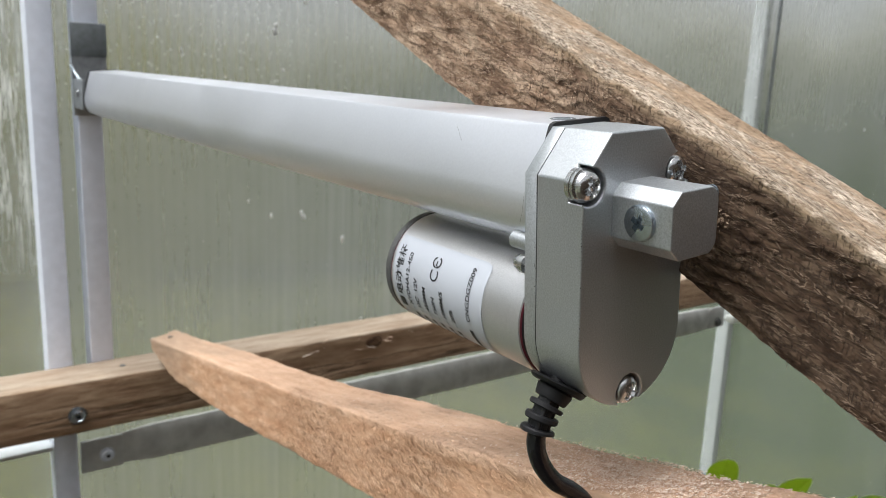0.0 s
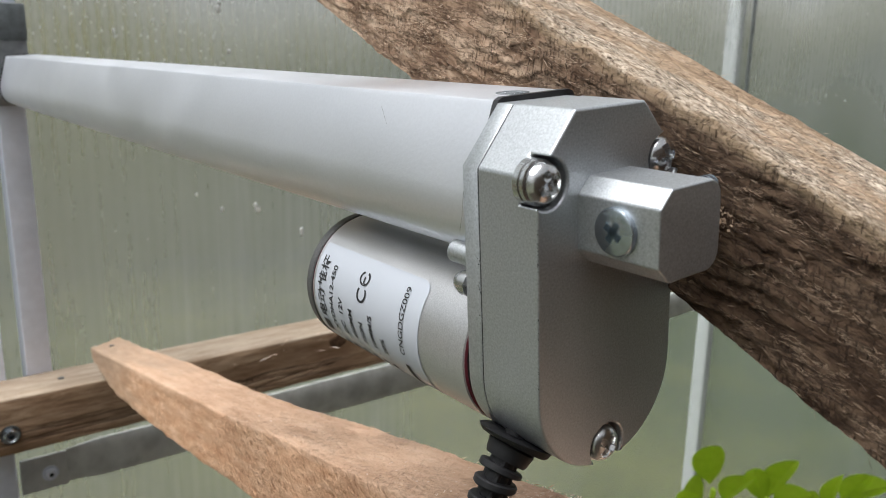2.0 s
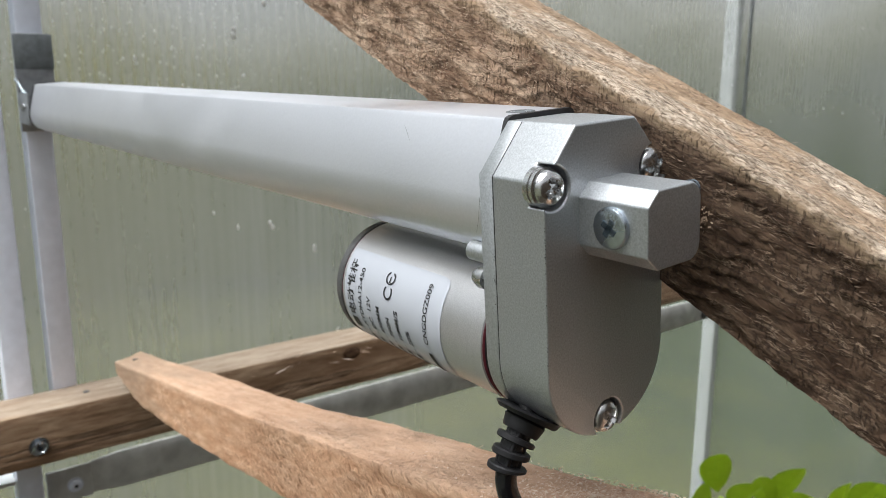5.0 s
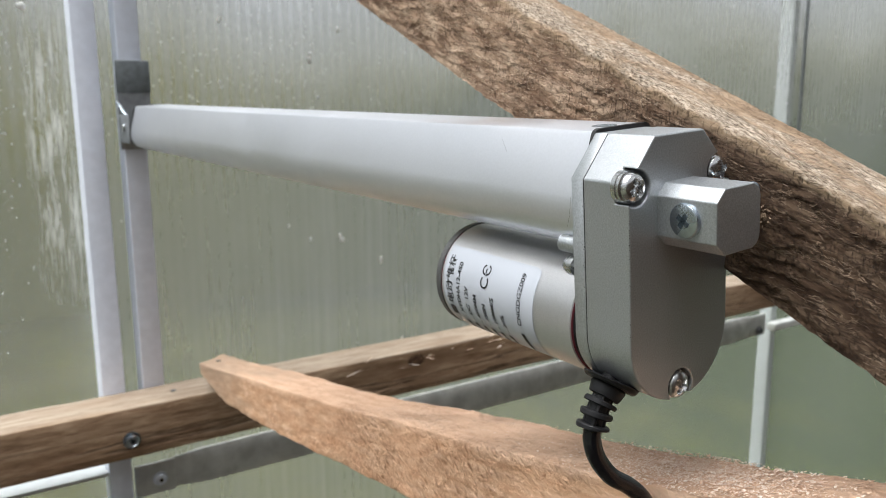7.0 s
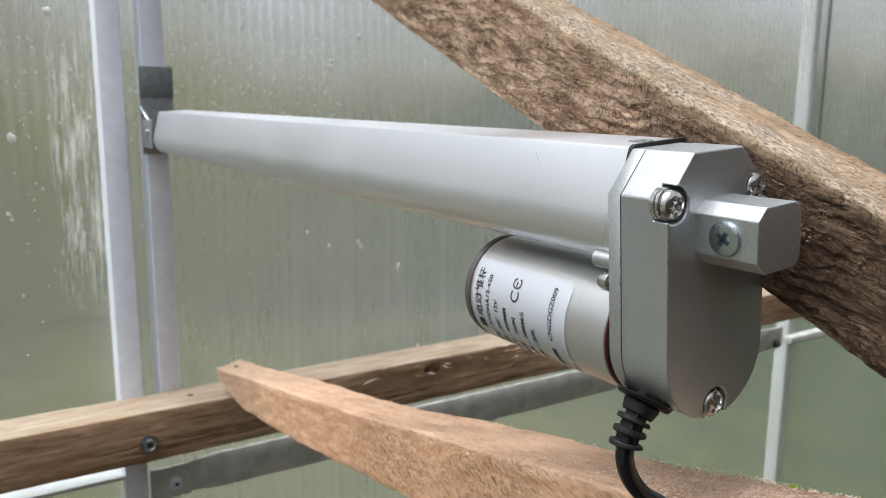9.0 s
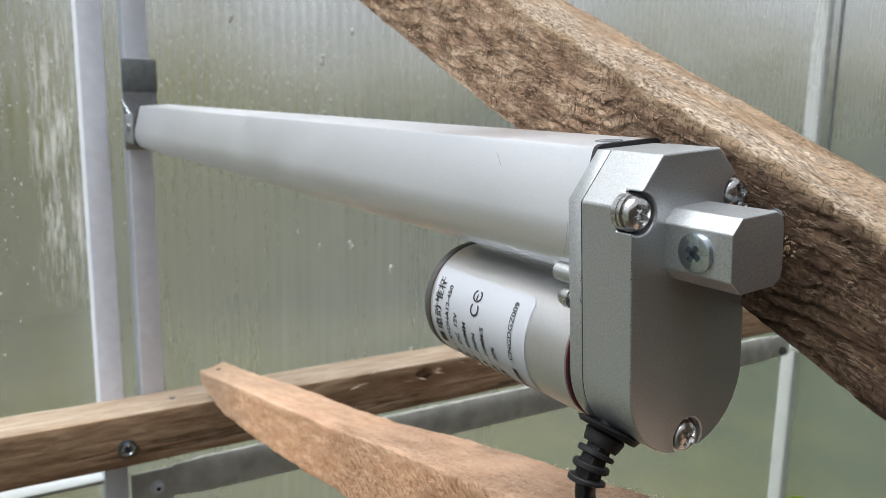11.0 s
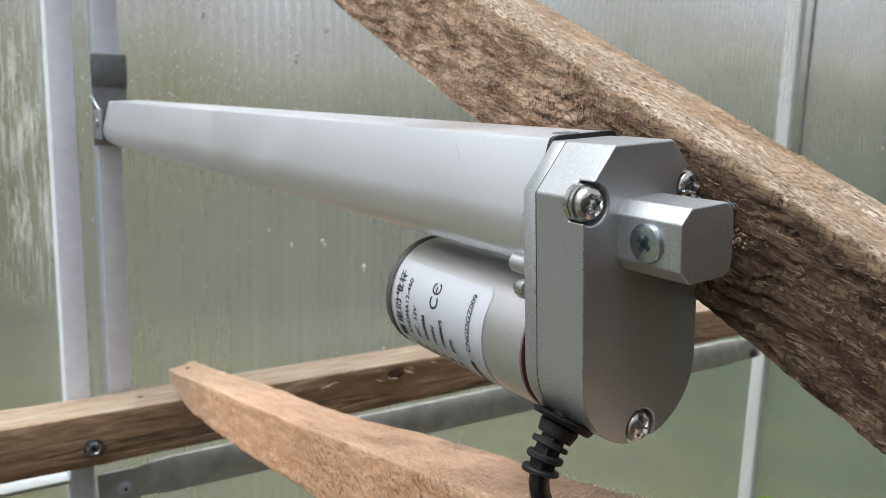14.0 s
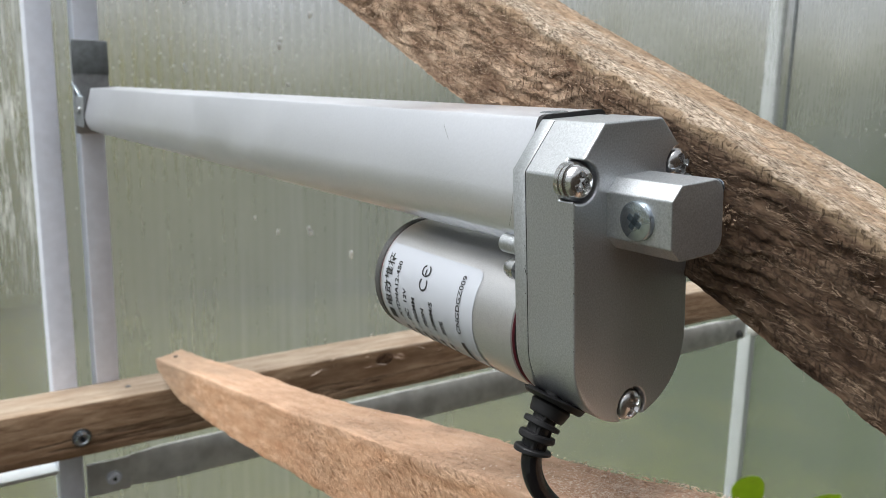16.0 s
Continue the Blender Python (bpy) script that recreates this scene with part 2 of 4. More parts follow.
c = k.ramp(oi.outputs["Random Per Island"], (0.0, (0.20, 0.135, 0.088)), (0.45, (0.31, 0.215, 0.145)), (0.85, (0.42, 0.305, 0.215)), (1.0, (0.50, 0.38, 0.275)))
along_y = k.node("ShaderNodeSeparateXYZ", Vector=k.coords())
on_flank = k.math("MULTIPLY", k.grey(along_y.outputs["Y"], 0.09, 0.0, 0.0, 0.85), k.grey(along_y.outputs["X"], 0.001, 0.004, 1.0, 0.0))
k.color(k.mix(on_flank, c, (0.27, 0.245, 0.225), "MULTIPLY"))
FIBRE = k.m


def poly_sheet(name, clear, tint, milk):
    """Twin-wall polycarbonate: see-through, milky, with fine upright flutes and dried water runs."""
    k = Mat(name, milk, 0.35)
    v = k.coords()
    flute = k.node("ShaderNodeTexWave", Vector=v, Scale=32.0, Distortion=0.25, Detail=1.0)
    flute.bands_direction = "X"
    streak = k.noise(k.coords((60, 60, 2.0)), 1.0, 5, 0.6, 0.2)
    blot = k.noise(k.coords((7, 7, 2.5)), 1.0, 5, 0.55)
    gate = k.noise(k.coords((1.7, 1.7, 0.7)), 1.0, 3, 0.5)
    run = k.math("MULTIPLY", k.grey(streak, 0.50, 0.70, 0.0, 1.0), k.grey(gate, 0.45, 0.60, 0.05, 0.75))
    # dried splashes beside the post
    xyz = k.node("ShaderNodeSeparateXYZ", Vector=v)
    beside = k.math("MULTIPLY", k.grey(k.math("ABSOLUTE", k.math("SUBTRACT", xyz.outputs["X"], -0.058)), 0.010, 0.022, 1.0, 0.0), k.grey(k.math("ABSOLUTE", k.math("SUBTRACT", xyz.outputs["Z"], 1.585)), 0.06, 0.13, 1.0, 0.0))
    spots = k.grey(k.noise(k.coords((190, 190, 16)), 1.0, 6, 0.7), 0.51, 0.60, 0.0, 1.0)
    wet = k.math("MULTIPLY", spots, k.math("MULTIPLY", beside, 1.0))
    damp = k.math("MULTIPLY", k.grey(xyz.outputs["Z"], 1.54, 1.72, 0.22, 3.0), k.grey(xyz.outputs["X"], 0.3, 0.65, 1.0, 0.3))
    faint = k.math("MULTIPLY", k.math("MULTIPLY", k.grey(flute.outputs["Fac"], 0.0, 1.0, -0.05, 0.05), k.grey(gate, 0.35, 0.6, 0.5, 1.2)), damp)
    mottle = k.math("MULTIPLY", k.grey(k.noise(k.coords((150, 150, 90)), 1.0, 4, 0.6), 0.35, 0.65, -0.025, 0.025), damp)
    faint = k.math("ADD", faint, mottle)
    fac = k.math("ADD", faint, k.math("ADD", k.math("MULTIPLY", run, 0.16), k.grey(blot, 0.3, 0.7, -0.05, 0.05)))
    fac = k.math("ADD", fac, k.grey(xyz.outputs["X"], -0.02, -0.07, 0.0, -0.13))
    fac = k.math("ADD", k.math("ADD", fac, 1.0 - clear), k.math("MULTIPLY", k.grey(xyz.outputs["X"], 0.3, 0.75, 0.0, -0.19), k.grey(xyz.outputs["Z"], 1.42, 1.62, 1.0, 0.0)))
    see = k.node("ShaderNodeBsdfTransparent", Color=(*tint, 1))
    lit = k.node("ShaderNodeBsdfTranslucent", Color=(*milk, 1))
    face = k.node("ShaderNodeBsdfDiffuse", Color=(*milk, 1))
    body = k.node("ShaderNodeMixShader", i0=0.6, i1=face.outputs[0], i2=lit.outputs[0])
    mixed = k.node("ShaderNodeMixShader", i0=fac, i1=see.outputs[0], i2=body.outputs[0])
    gloss = k.node("ShaderNodeBsdfGlossy", Roughness=0.28)
    lime = k.node("ShaderNodeMixShader", i0=0.6, i1=k.node("ShaderNodeBsdfDiffuse", Color=(0.86, 0.86, 0.83, 1)).outputs[0], i2=k.node("ShaderNodeBsdfTranslucent", Color=(0.86, 0.86, 0.83, 1)).outputs[0])
    mixed = k.node("ShaderNodeMixShader", i0=k.math("MULTIPLY", wet, 0.75), i1=mixed.outputs[0], i2=lime.outputs[0])
    top = k.node("ShaderNodeMixShader", i0=0.035, i1=mixed.outputs[0], i2=gloss.outputs[0])
    k.t.links.new(top.outputs[0], k.t.nodes["Material Output"].inputs["Surface"])
    return k.m


SHEET = poly_sheet("twin_wall_sheet", 0.67, (0.92, 0.93, 0.91), (0.57, 0.58, 0.575))
ROOF = poly_sheet("roof_sheet", 0.86, (0.96, 0.96, 0.96), (0.72, 0.72, 0.72))

k = Mat("water_drop", (0.95, 0.96, 0.95), 0.08)
k.b.inputs["Transmission Weight"].default_value = 0.5
DROP = k.m
k = Mat("soil", (0.09, 0.065, 0.045), 0.95)
v = k.coords()
k.color(k.ramp(k.noise(v, 9, 8, 0.7), (0.3, (0.025, 0.018, 0.012)), (0.6, (0.060, 0.046, 0.030)), (0.8, (0.055, 0.066, 0.026))))
k.bump(k.noise(v, 30, 6), 0.8, 0.02)
SOIL = k.m
k = Mat("garden_grass", (0.08, 0.13, 0.04), 0.9)
far_x = k.node("ShaderNodeSeparateXYZ", Vector=k.coords())
tuft = k.noise(k.coords(), 1.1, 4, 0.6)
bed = k.math("ADD", far_x.outputs["X"], k.grey(tuft, 0.3, 0.7, -0.7, 0.7))
k.color(k.mix(k.grey(bed, 1.2, 3.4, 0.0, 0.9), k.ramp(k.noise(k.coords(), 2.0, 8, 0.7), (0.3, (0.060, 0.064, 0.012)), (0.7, (0.118, 0.118, 0.028))), (0.022, 0.036, 0.014)))
k.color(k.mix(k.grey(bed, 0.9, -0.2, 0.0, 0.7), k.b.inputs["Base Color"].links[0].from_socket, (0.045, 0.048, 0.012)))
GRASS = k.m
k = Mat("leaf_green", (0.20, 0.42, 0.03), 0.45)
k.b.inputs["Subsurface Weight"].default_value = 0.0
vein = k.noise(k.coords((1, 1, 1)), 60, 4)
k.color(k.ramp(vein, (0.3, (0.30, 0.42, 0.02)), (0.7, (0.44, 0.56, 0.05))))
tl = k.node("ShaderNodeBsdfTranslucent", Color=(0.46, 0.66, 0.03, 1))
ms = k.node("ShaderNodeMixShader", i0=0.45, i1=k.b.outputs[0], i2=tl.outputs[0])
k.t.links.new(ms.outputs[0], k.t.nodes["Material Output"].inputs["Surface"])
LEAF = k.m

# the garden beyond the sheets as a glowing backdrop: soft greens below, pale overcast above
k = Mat("garden_distance_glow", (0.2, 0.25, 0.15), 1.0)
c = k.node("ShaderNodeTexCoord")
xyz = k.node("ShaderNodeSeparateXYZ", Vector=c.outputs["Object"])
soft = k.noise(k.coords((0.55, 0.55, 0.8)), 1.0, 3, 0.5)
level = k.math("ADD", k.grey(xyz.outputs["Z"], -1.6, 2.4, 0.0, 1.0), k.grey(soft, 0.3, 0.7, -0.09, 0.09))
# the top stops, out of view, glow brighter to light the tube
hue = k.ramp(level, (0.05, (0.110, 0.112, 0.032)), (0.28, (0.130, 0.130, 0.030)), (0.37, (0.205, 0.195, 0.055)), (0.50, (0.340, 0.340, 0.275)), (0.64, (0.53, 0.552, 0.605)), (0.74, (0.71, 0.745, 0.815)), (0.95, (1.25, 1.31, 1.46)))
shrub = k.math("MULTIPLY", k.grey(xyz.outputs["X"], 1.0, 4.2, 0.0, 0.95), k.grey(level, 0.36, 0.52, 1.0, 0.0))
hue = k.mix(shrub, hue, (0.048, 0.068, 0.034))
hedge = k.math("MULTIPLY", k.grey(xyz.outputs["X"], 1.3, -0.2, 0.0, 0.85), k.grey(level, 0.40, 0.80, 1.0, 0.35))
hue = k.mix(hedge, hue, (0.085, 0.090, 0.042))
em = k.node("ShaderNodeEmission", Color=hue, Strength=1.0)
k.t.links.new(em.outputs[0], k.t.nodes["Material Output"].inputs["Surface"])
DISTANCE = k.m


# ---- mesh helpers ----
def finish(name, bm, material, sharp=35.0):
    bmesh.ops.recalc_face_normals(bm, faces=bm.faces)
    me = bpy.data.meshes.new(name)
    bm.to_mesh(me)
    bm.free()
    for p in me.polygons:
        p.use_smooth = True
    me.set_sharp_from_angle(angle=radians(sharp))
    if material:
        me.materials.append(material)
    return me


def thing(name, bm, material, label, category, group="", kind="", m=None, sharp=35.0):
    ob = new(name, finish(name, bm, material, sharp))
    if m is not None:
        ob.matrix_basis = m
    return tagged(ob, label, category, group, kind)


def empty(name, m, label, category, group="", kind=""):
    ob = new(name)
    ob.empty_display_size = 0.02
    ob.matrix_basis = m
    return tagged(ob, label, category, group, kind)


def part(name, bm, material, parent, label="", sharp=35.0, m=None):
    ob = new(name, finish(name, bm, material, sharp))
    ob.parent = parent
    if m is not None:
        ob.matrix_basis = m
    return tagged(ob, label)


def box(x0, x1, y0, y1, z0, z1, bevel=0.0, seg=2, bm=None):
    bm = bm or bmesh.new()
    made = bmesh.ops.create_cube(bm, size=1.0)["verts"]
    for vert in made:
        vert.co = Vector((x0 + (vert.co.x + 0.5) * (x1 - x0), y0 + (vert.co.y + 0.5) * (y1 - y0), z0 + (vert.co.z + 0.5) * (z1 - z0)))
    if bevel:
        edges = {e for vert in made for e in vert.link_edges}
        bmesh.ops.bevel(bm, geom=list(edges), offset=bevel, segments=seg, profile=0.5, affect="EDGES", clamp_overlap=True)
    return bm


def offset(poly, d):
    """A closed outline moved inwards by d."""
    n, out = len(poly), []
    area = sum(poly[i][0] * poly[(i + 1) % n][1] - poly[(i + 1) % n][0] * poly[i][1] for i in range(n))
    s = 1 if area > 0 else -1
    for i in range(n):
        p, c, q = Vector(poly[i - 1]), Vector(poly[i]), Vector(poly[(i + 1) % n])
        a, b = (c - p), (q - c)
        if a.length < 1e-9 or b.length < 1e-9:
            out.append((c.x, c.y))
            continue
        a.normalize(), b.normalize()
        na, nb = Vector((-a.y, a.x)) * s, Vector((-b.y, b.x)) * s
        mid = na + nb
        mid = mid / max(0.35, mid.length_squared / 2) if mid.length > 1e-6 else na
        out.append((c.x + mid.x * d, c.y + mid.y * d))
    return out


def loft(rings, bm=None, caps=(True, True), closed=True):
    """Skin over rings of points with equal counts."""
    bm = bm or bmesh.new()
    rows = [[bm.verts.new(p) for p in ring] for ring in rings]
    n = len(rows[0])
    for a, b in zip(rows, rows[1:]):
        for i in range(n if closed else n - 1):
            bm.faces.new((a[i], a[(i + 1) % n], b[(i + 1) % n], b[i]))
    if caps[0]:
        bm.faces.new(rows[0])
    if caps[1]:
        bm.faces.new(rows[-1][::-1])
    return bm


def prism(outline, y0, y1, r0=0.0, r1=0.0, bm=None):
    """An outline in x and z drawn out along y, with rounded rims."""
    steps = []
    if r0:
        steps.append((y0, r0 + 0.0005))
        steps += [(y0 + r0 * (1 - math.cos(a)) , r0 * (1 - math.sin(a))) for a in (0, math.pi / 6, math.pi / 3, math.pi / 2)]
    else:
        steps.append((y0, 0.0))
    if r1:
        steps += [(y1 - r1 * (1 - math.sin(a)), r1 * (1 - math.cos(a))) for a in (0, math.pi / 6, math.pi / 3, math.pi / 2)]
    else:
        steps.append((y1, 0.0))
    if r1:
        steps.append((y1, r1 + 0.0005))
    return loft([[(x, y, z) for x, z in (offset(outline, d) if d else outline)] for y, d in steps], bm)


def turned(profile, n=32, bm=None, axis="Y", centre=(0, 0, 0), caps=(True, True)):
    """A lathe: profile of (along, radius) about an axis."""
    rings = []
    for a, r in profile:
        ring = []
        for i in range(n):
            t = 2 * math.pi * i / n
            u, w = r * math.cos(t), r * math.sin(t)
            p = {"Y": (u, a, w), "X": (a, u, w), "Z": (u, w, a)}[axis]
            ring.append(tuple(c + d for c, d in zip(centre, p)))
        rings.append(ring)
    return loft(rings, bm, caps)


def sweep(points, radius, n=14, bm=None):
    """A round tube along points."""
    pts = [Vector(p) for p in points]
    rings, up = [], Vector((0, 1, 0.2)).normalized()
    for i, p in enumerate(pts):
        d = (pts[min(i + 1, len(pts) - 1)] - pts[max(i - 1, 0)]).normalized()
        side = d.cross(up).normalized()
        top = side.cross(d).normalized()
        r = radius[i] if isinstance(radius, (list, tuple)) else radius
        rings.append([tuple(p + r * (math.cos(2 * math.pi * j / n) * side + math.sin(2 * math.pi * j / n) * top)) for j in range(n)])
    return loft(rings, bm)


def curve_points(points, per=8):
    """A smooth line through points."""
    pts = [Vector(p) for p in points]
    pts = [2 * pts[0] - pts[1]] + pts + [2 * pts[-1] - pts[-2]]
    out = []
    for i in range(1, len(pts) - 2):
        a, b, c, d = pts[i - 1 : i + 3]
        for j in range(per):
            t = j / per
            out.append(0.5 * (2 * b + (c - a) * t + (2 * a - 5 * b + 4 * c - d) * t * t + (3 * b - a - 3 * c + d) * t ** 3))
    return out + [pts[-2]]


def between(table, y):
    """Straight lines between the pairs of a short table."""
    ys, vs = zip(*table)
    return float(np.interp(y, ys, vs))


def rough_bar(y0, y1, section, ny, nside, amp, scale, seed, corner=0.0025):
    """A sawn timber along y: section(y) gives x0, x1, z0, z1 and perhaps the height of the far top edge; the surface is torn and uneven."""
    rings = []
    for i in range(ny + 1):
        y = y0 + (y1 - y0) * i / ny
        x0, x1, z0, z1, *more = section(y)
        z2 = more[0] if more else z1
        ring = []
        sides = (((x0, z0), (x1, z0)), ((x1, z0), (x1, z2)), ((x1, z2), (x0, z1)), ((x0, z1), (x0, z0)))
        for a, b in sides:
            for j in range(nside):
                t = j / nside
                t = 0.5 - 0.5 * math.cos(math.pi * t) if nside > 6 else t
                x, z = a[0] + (b[0] - a[0]) * t, a[1] + (b[1] - a[1]) * t
                crown = z1 + (z2 - z1) * (x - x0) / (x1 - x0)
                cx, cz = min(max(x, x0 + corner), x1 - corner), min(max(z, z0 + corner), crown - corner)
                d = Vector((x - cx, 0, z - cz))
                if d.length > 1e-9:
                    near = min(corner, d.length)
                    d = d.normalized()
                    x, z = cx + d.x * near, cz + d.z * near
                else:
                    d = Vector((x - (x0 + x1) / 2, 0, z - (z0 + z1) / 2)).normalized()
                q = Vector((x * scale, y * scale * 0.22, z * scale)) + Vector((seed, 0, 0))
                h = amp * (noise.noise(q) + 0.6 * noise.noise(q * 2.7) + 0.35 * noise.noise(q * 6.1))
                ring.append((x + d.x * h, y, z + d.z * h))
        rings.append(ring)
    return loft(rings)


# ---- the greenhouse shell ----
WALL = 0.578
ground = thing("ground", box(-40, 40, -40, 40, -0.5, 0.0), GRASS, "mown garden grass round the greenhouse", "ground", kind="structure")
thing("floor", box(-1.6, 2.3, -1.25, WALL, 0.004, 0.03), SOIL, "dark bare soil floor of the greenhouse", "floor", kind="structure")


def sheet(name, x0, x1, y0, y1, z0, z1, label):
    ob = thing(name, box(x0, x1, y0, y1, z0, z1), SHEET, label, "wall", kind="structure")
    return ob


sheet("wall_north", -1.6, 2.3, WALL, WALL + 0.006, 0.03, 2.3, "milky fluted polycarbonate sheet with water streaks")
# opaque wall out of view, added to keep light off the front faces
thing("wall_south_blocker", box(-1.6, 2.3, -1.30, -1.25, 0.03, 2.3), DARKWALL, "unseen dark brown boarded wall added to block light from the south", "wall", kind="structure")
for nm, x in (("wall_west", -1.606), ("wall_east", 2.3)):
    side = sheet(nm, x, x + 0.006, -1.25, WALL + 0.006, 0.03, 2.3, "milky polycarbonate greenhouse sheet")
tagged(thing("ceiling", box(-1.62, 2.32, -1.32, WALL + 0.02, 2.302, 2.308), ROOF, "milky polycarbonate greenhouse roof", "ceiling", kind="structure"))
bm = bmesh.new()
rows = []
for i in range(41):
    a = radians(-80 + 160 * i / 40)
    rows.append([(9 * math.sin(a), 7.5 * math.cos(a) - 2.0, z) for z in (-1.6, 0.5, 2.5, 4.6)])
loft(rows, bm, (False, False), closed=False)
thing("backdrop", bm, DISTANCE, "glowing backdrop of a soft green garden under an overcast sky", "backdrop", kind="structure", m=pose(0, 0.9, 1.6))


def post(x0, x1, z0, z1, y0=0.556, y1=WALL - 0.001, label="lilac-grey painted square steel greenhouse post", grp="greenhouse posts", paint=None):
    thing("frame_post", box(x0, x1, y0, y1, z0, z1, 0.0016), paint or POST, label, "post", grp, "")


post(-0.042, -0.0235, 0.03, 2.3)
post(-0.0095, 0.0085, 1.352, 2.3)
post(0.911, 0.925, 0.0, 2.3, WALL + 0.007, WALL + 0.028, "pale grey steel greenhouse post behind the milky sheet", paint=POST_DULL)
thing("trim", box(0.927, 0.933, WALL - 0.003, WALL - 0.0005, 1.38, 2.3, 0.0008), GALV, "narrow dark grey joint strip between two sheets", "trim", kind="structure")
post(-0.92, -0.90, 0.03, 2.3)
post(1.78, 1.80, 0.03, 2.3)

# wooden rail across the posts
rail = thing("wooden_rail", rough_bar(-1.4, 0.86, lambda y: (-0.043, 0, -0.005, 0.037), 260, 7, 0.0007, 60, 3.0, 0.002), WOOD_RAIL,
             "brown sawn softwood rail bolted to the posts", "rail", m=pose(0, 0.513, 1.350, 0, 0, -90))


def cross_recess(parent, at_x, r, depth, m):
    """A dark cross pressed into a flat screw head that faces -x."""
    bm = bmesh.new()
    for w, h in ((r * 0.62, r * 0.21), (r * 0.21, r * 0.62)):
        box(at_x - depth, at_x + 0.0006, -w, w, -h, h, bm=bm)
    return part("cross_recess", bm, CORE, parent, m=m)


# ---- the linear actuator ----
HALF, MIDX, TOPZ = 0.0187, -0.0009, 0.0207
actuator = empty("linear_actuator", pose(0.0118, 0.0100, 1.600, 0.3, -4.5, 0.8), "silver electric linear actuator with motor slung under its tube", "actuator")


NOTCH = [(-0.0170, 0.0088, 0.0046), (0.0140, 0.0092, 0.0046), (-0.0009, -0.0468, 0.0046)]


def carved(outline, y0, y1, cuts, bevel):
    """An outline drawn out along y, with round pockets sunk in its front and its edges eased."""
    bm = loft([[(x, y, z) for x, z in outline] for y in (y0, y1)])
    bmesh.ops.recalc_face_normals(bm, faces=bm.faces)
    me = bpy.data.meshes.new("blank")
    bm.to_mesh(me)
    bm.free()
    blank = new("blank", me)
    tools = []
    for cx, cz, r, deep in cuts:
        cb = turned([(y0 - 0.01, r), (y0 + deep, r)], 40, centre=(cx, 0, cz))
        bmesh.ops.recalc_face_normals(cb, faces=cb.faces)
        cm = bpy.data.meshes.new("tool")
        cb.to_mesh(cm)
        cb.free()
        tool = new("tool", cm)
        tools.append(tool)
        md = blank.modifiers.new("cut", "BOOLEAN")
        md.operation, md.object, md.solver = "DIFFERENCE", tool, "EXACT"
    md = blank.modifiers.new("join", "WELD")
    md.merge_threshold = 0.00015
    md = blank.modifiers.new("ease", "BEVEL")
    md.use_clamp_overlap = False
    md.width, md.segments, md.limit_method, md.angle_limit = bevel, 3, "ANGLE", radians(28)
    for p in me.polygons:
        p.use_smooth = True
    bpy.context.view_layer.update()
    out = bpy.data.meshes.new_from_object(blank.evaluated_get(bpy.context.evaluated_depsgraph_get()))
    for ob in (blank, *tools):
        bpy.data.objects.remove(ob)
    # large faces rule the normals, so that they stay flat and their eased edges round
    lean = [Vector((0, 0, 0)) for _ in out.vertices]
    for p in out.polygons:
        p.use_smooth = True
        for v in p.vertices:
            lean[v] += p.normal * p.area
    out.normals_split_custom_set_from_vertices([v.normalized() if v.length > 0 else Vector((0, 0, 1)) for v in lean])
    return out


sharp_outline = [(-0.0105, TOPZ), (0.0078, TOPZ - 0.0002), (MIDX + HALF, 0.0090)] + [(MIDX + HALF * math.cos(a), -0.0316 + HALF * math.sin(a)) for a in [-math.pi * i / 40 for i in range(41)]] + [(MIDX - HALF, 0.0100)]
me = carved(sharp_outline, 0.0, 0.0156, [(cx, cz, r, 0.0046) for cx, cz, r in NOTCH], 0.00055)
me.materials.append(CAST)
cover = new("gearbox_cover", me)
cover.parent = actuator
tagged(cover, "matt silver die-cast gearbox cover")
part("gearbox_back", prism(offset(sharp_outline, 0.0002), 0.0159, 0.0203, 0.0002, 0.0005), CAST, actuator, "", 40)
part("seam", prism(offset(sharp_outline, 0.00035), 0.0152, 0.0162), GASKET, actuator, "dark joint line")


def pan_head(cx, cz, turn):
    """A pan-head screw facing -y on its lock washer, with a cross pressed into the crown."""
    bm, rings = bmesh.new(), []
    for i in range(22):
        q = 0.0038 * (1 - i / 21) ** 0.8 if i < 21 else 0.00004
        row = []
        for j in range(56):
            a = 2 * math.pi * j / 56
            x, z = q * math.cos(a), q * math.sin(a)
            u, w = abs(x * math.cos(turn) + z * math.sin(turn)), abs(z * math.cos(turn) - x * math.sin(turn))
            crown = 0.0014 - 0.0023 * math.sqrt(max(0.0, 1 - (q / 0.0038) ** 2.4))
            reach, slot = max(u, w), min(u, w)
            cut = max(0.0, min(1.0, (0.00082 - slot) / 0.00022)) * max(0.0, min(1.0, (0.0025 - reach) / 0.0005))
            row.append((cx + x, crown + 0.0013 * cut, cz + z))
        rings.append(row)
    skirt = [(0.0014, 0.0038), (0.0019, 0.0036), (0.0021, 0.0041), (0.0029, 0.0041), (0.0030, 0.0036), (0.0033, 0.0042), (0.0046, 0.0042)]
    low = [[(cx + q * math.cos(2 * math.pi * j / 56), y, cz + q * math.sin(2 * math.pi * j / 56)) for j in range(56)] for y, q in skirt]
    loft(low[::-1] + rings, bm)
    return bm


for (cx, cz, r), turn in zip(NOTCH, (0.5, 0.2, 0.9)):
    part("cover_screw", pan_head(cx, cz, turn), STEEL, actuator, "bright steel pan-head cross screw", 30)

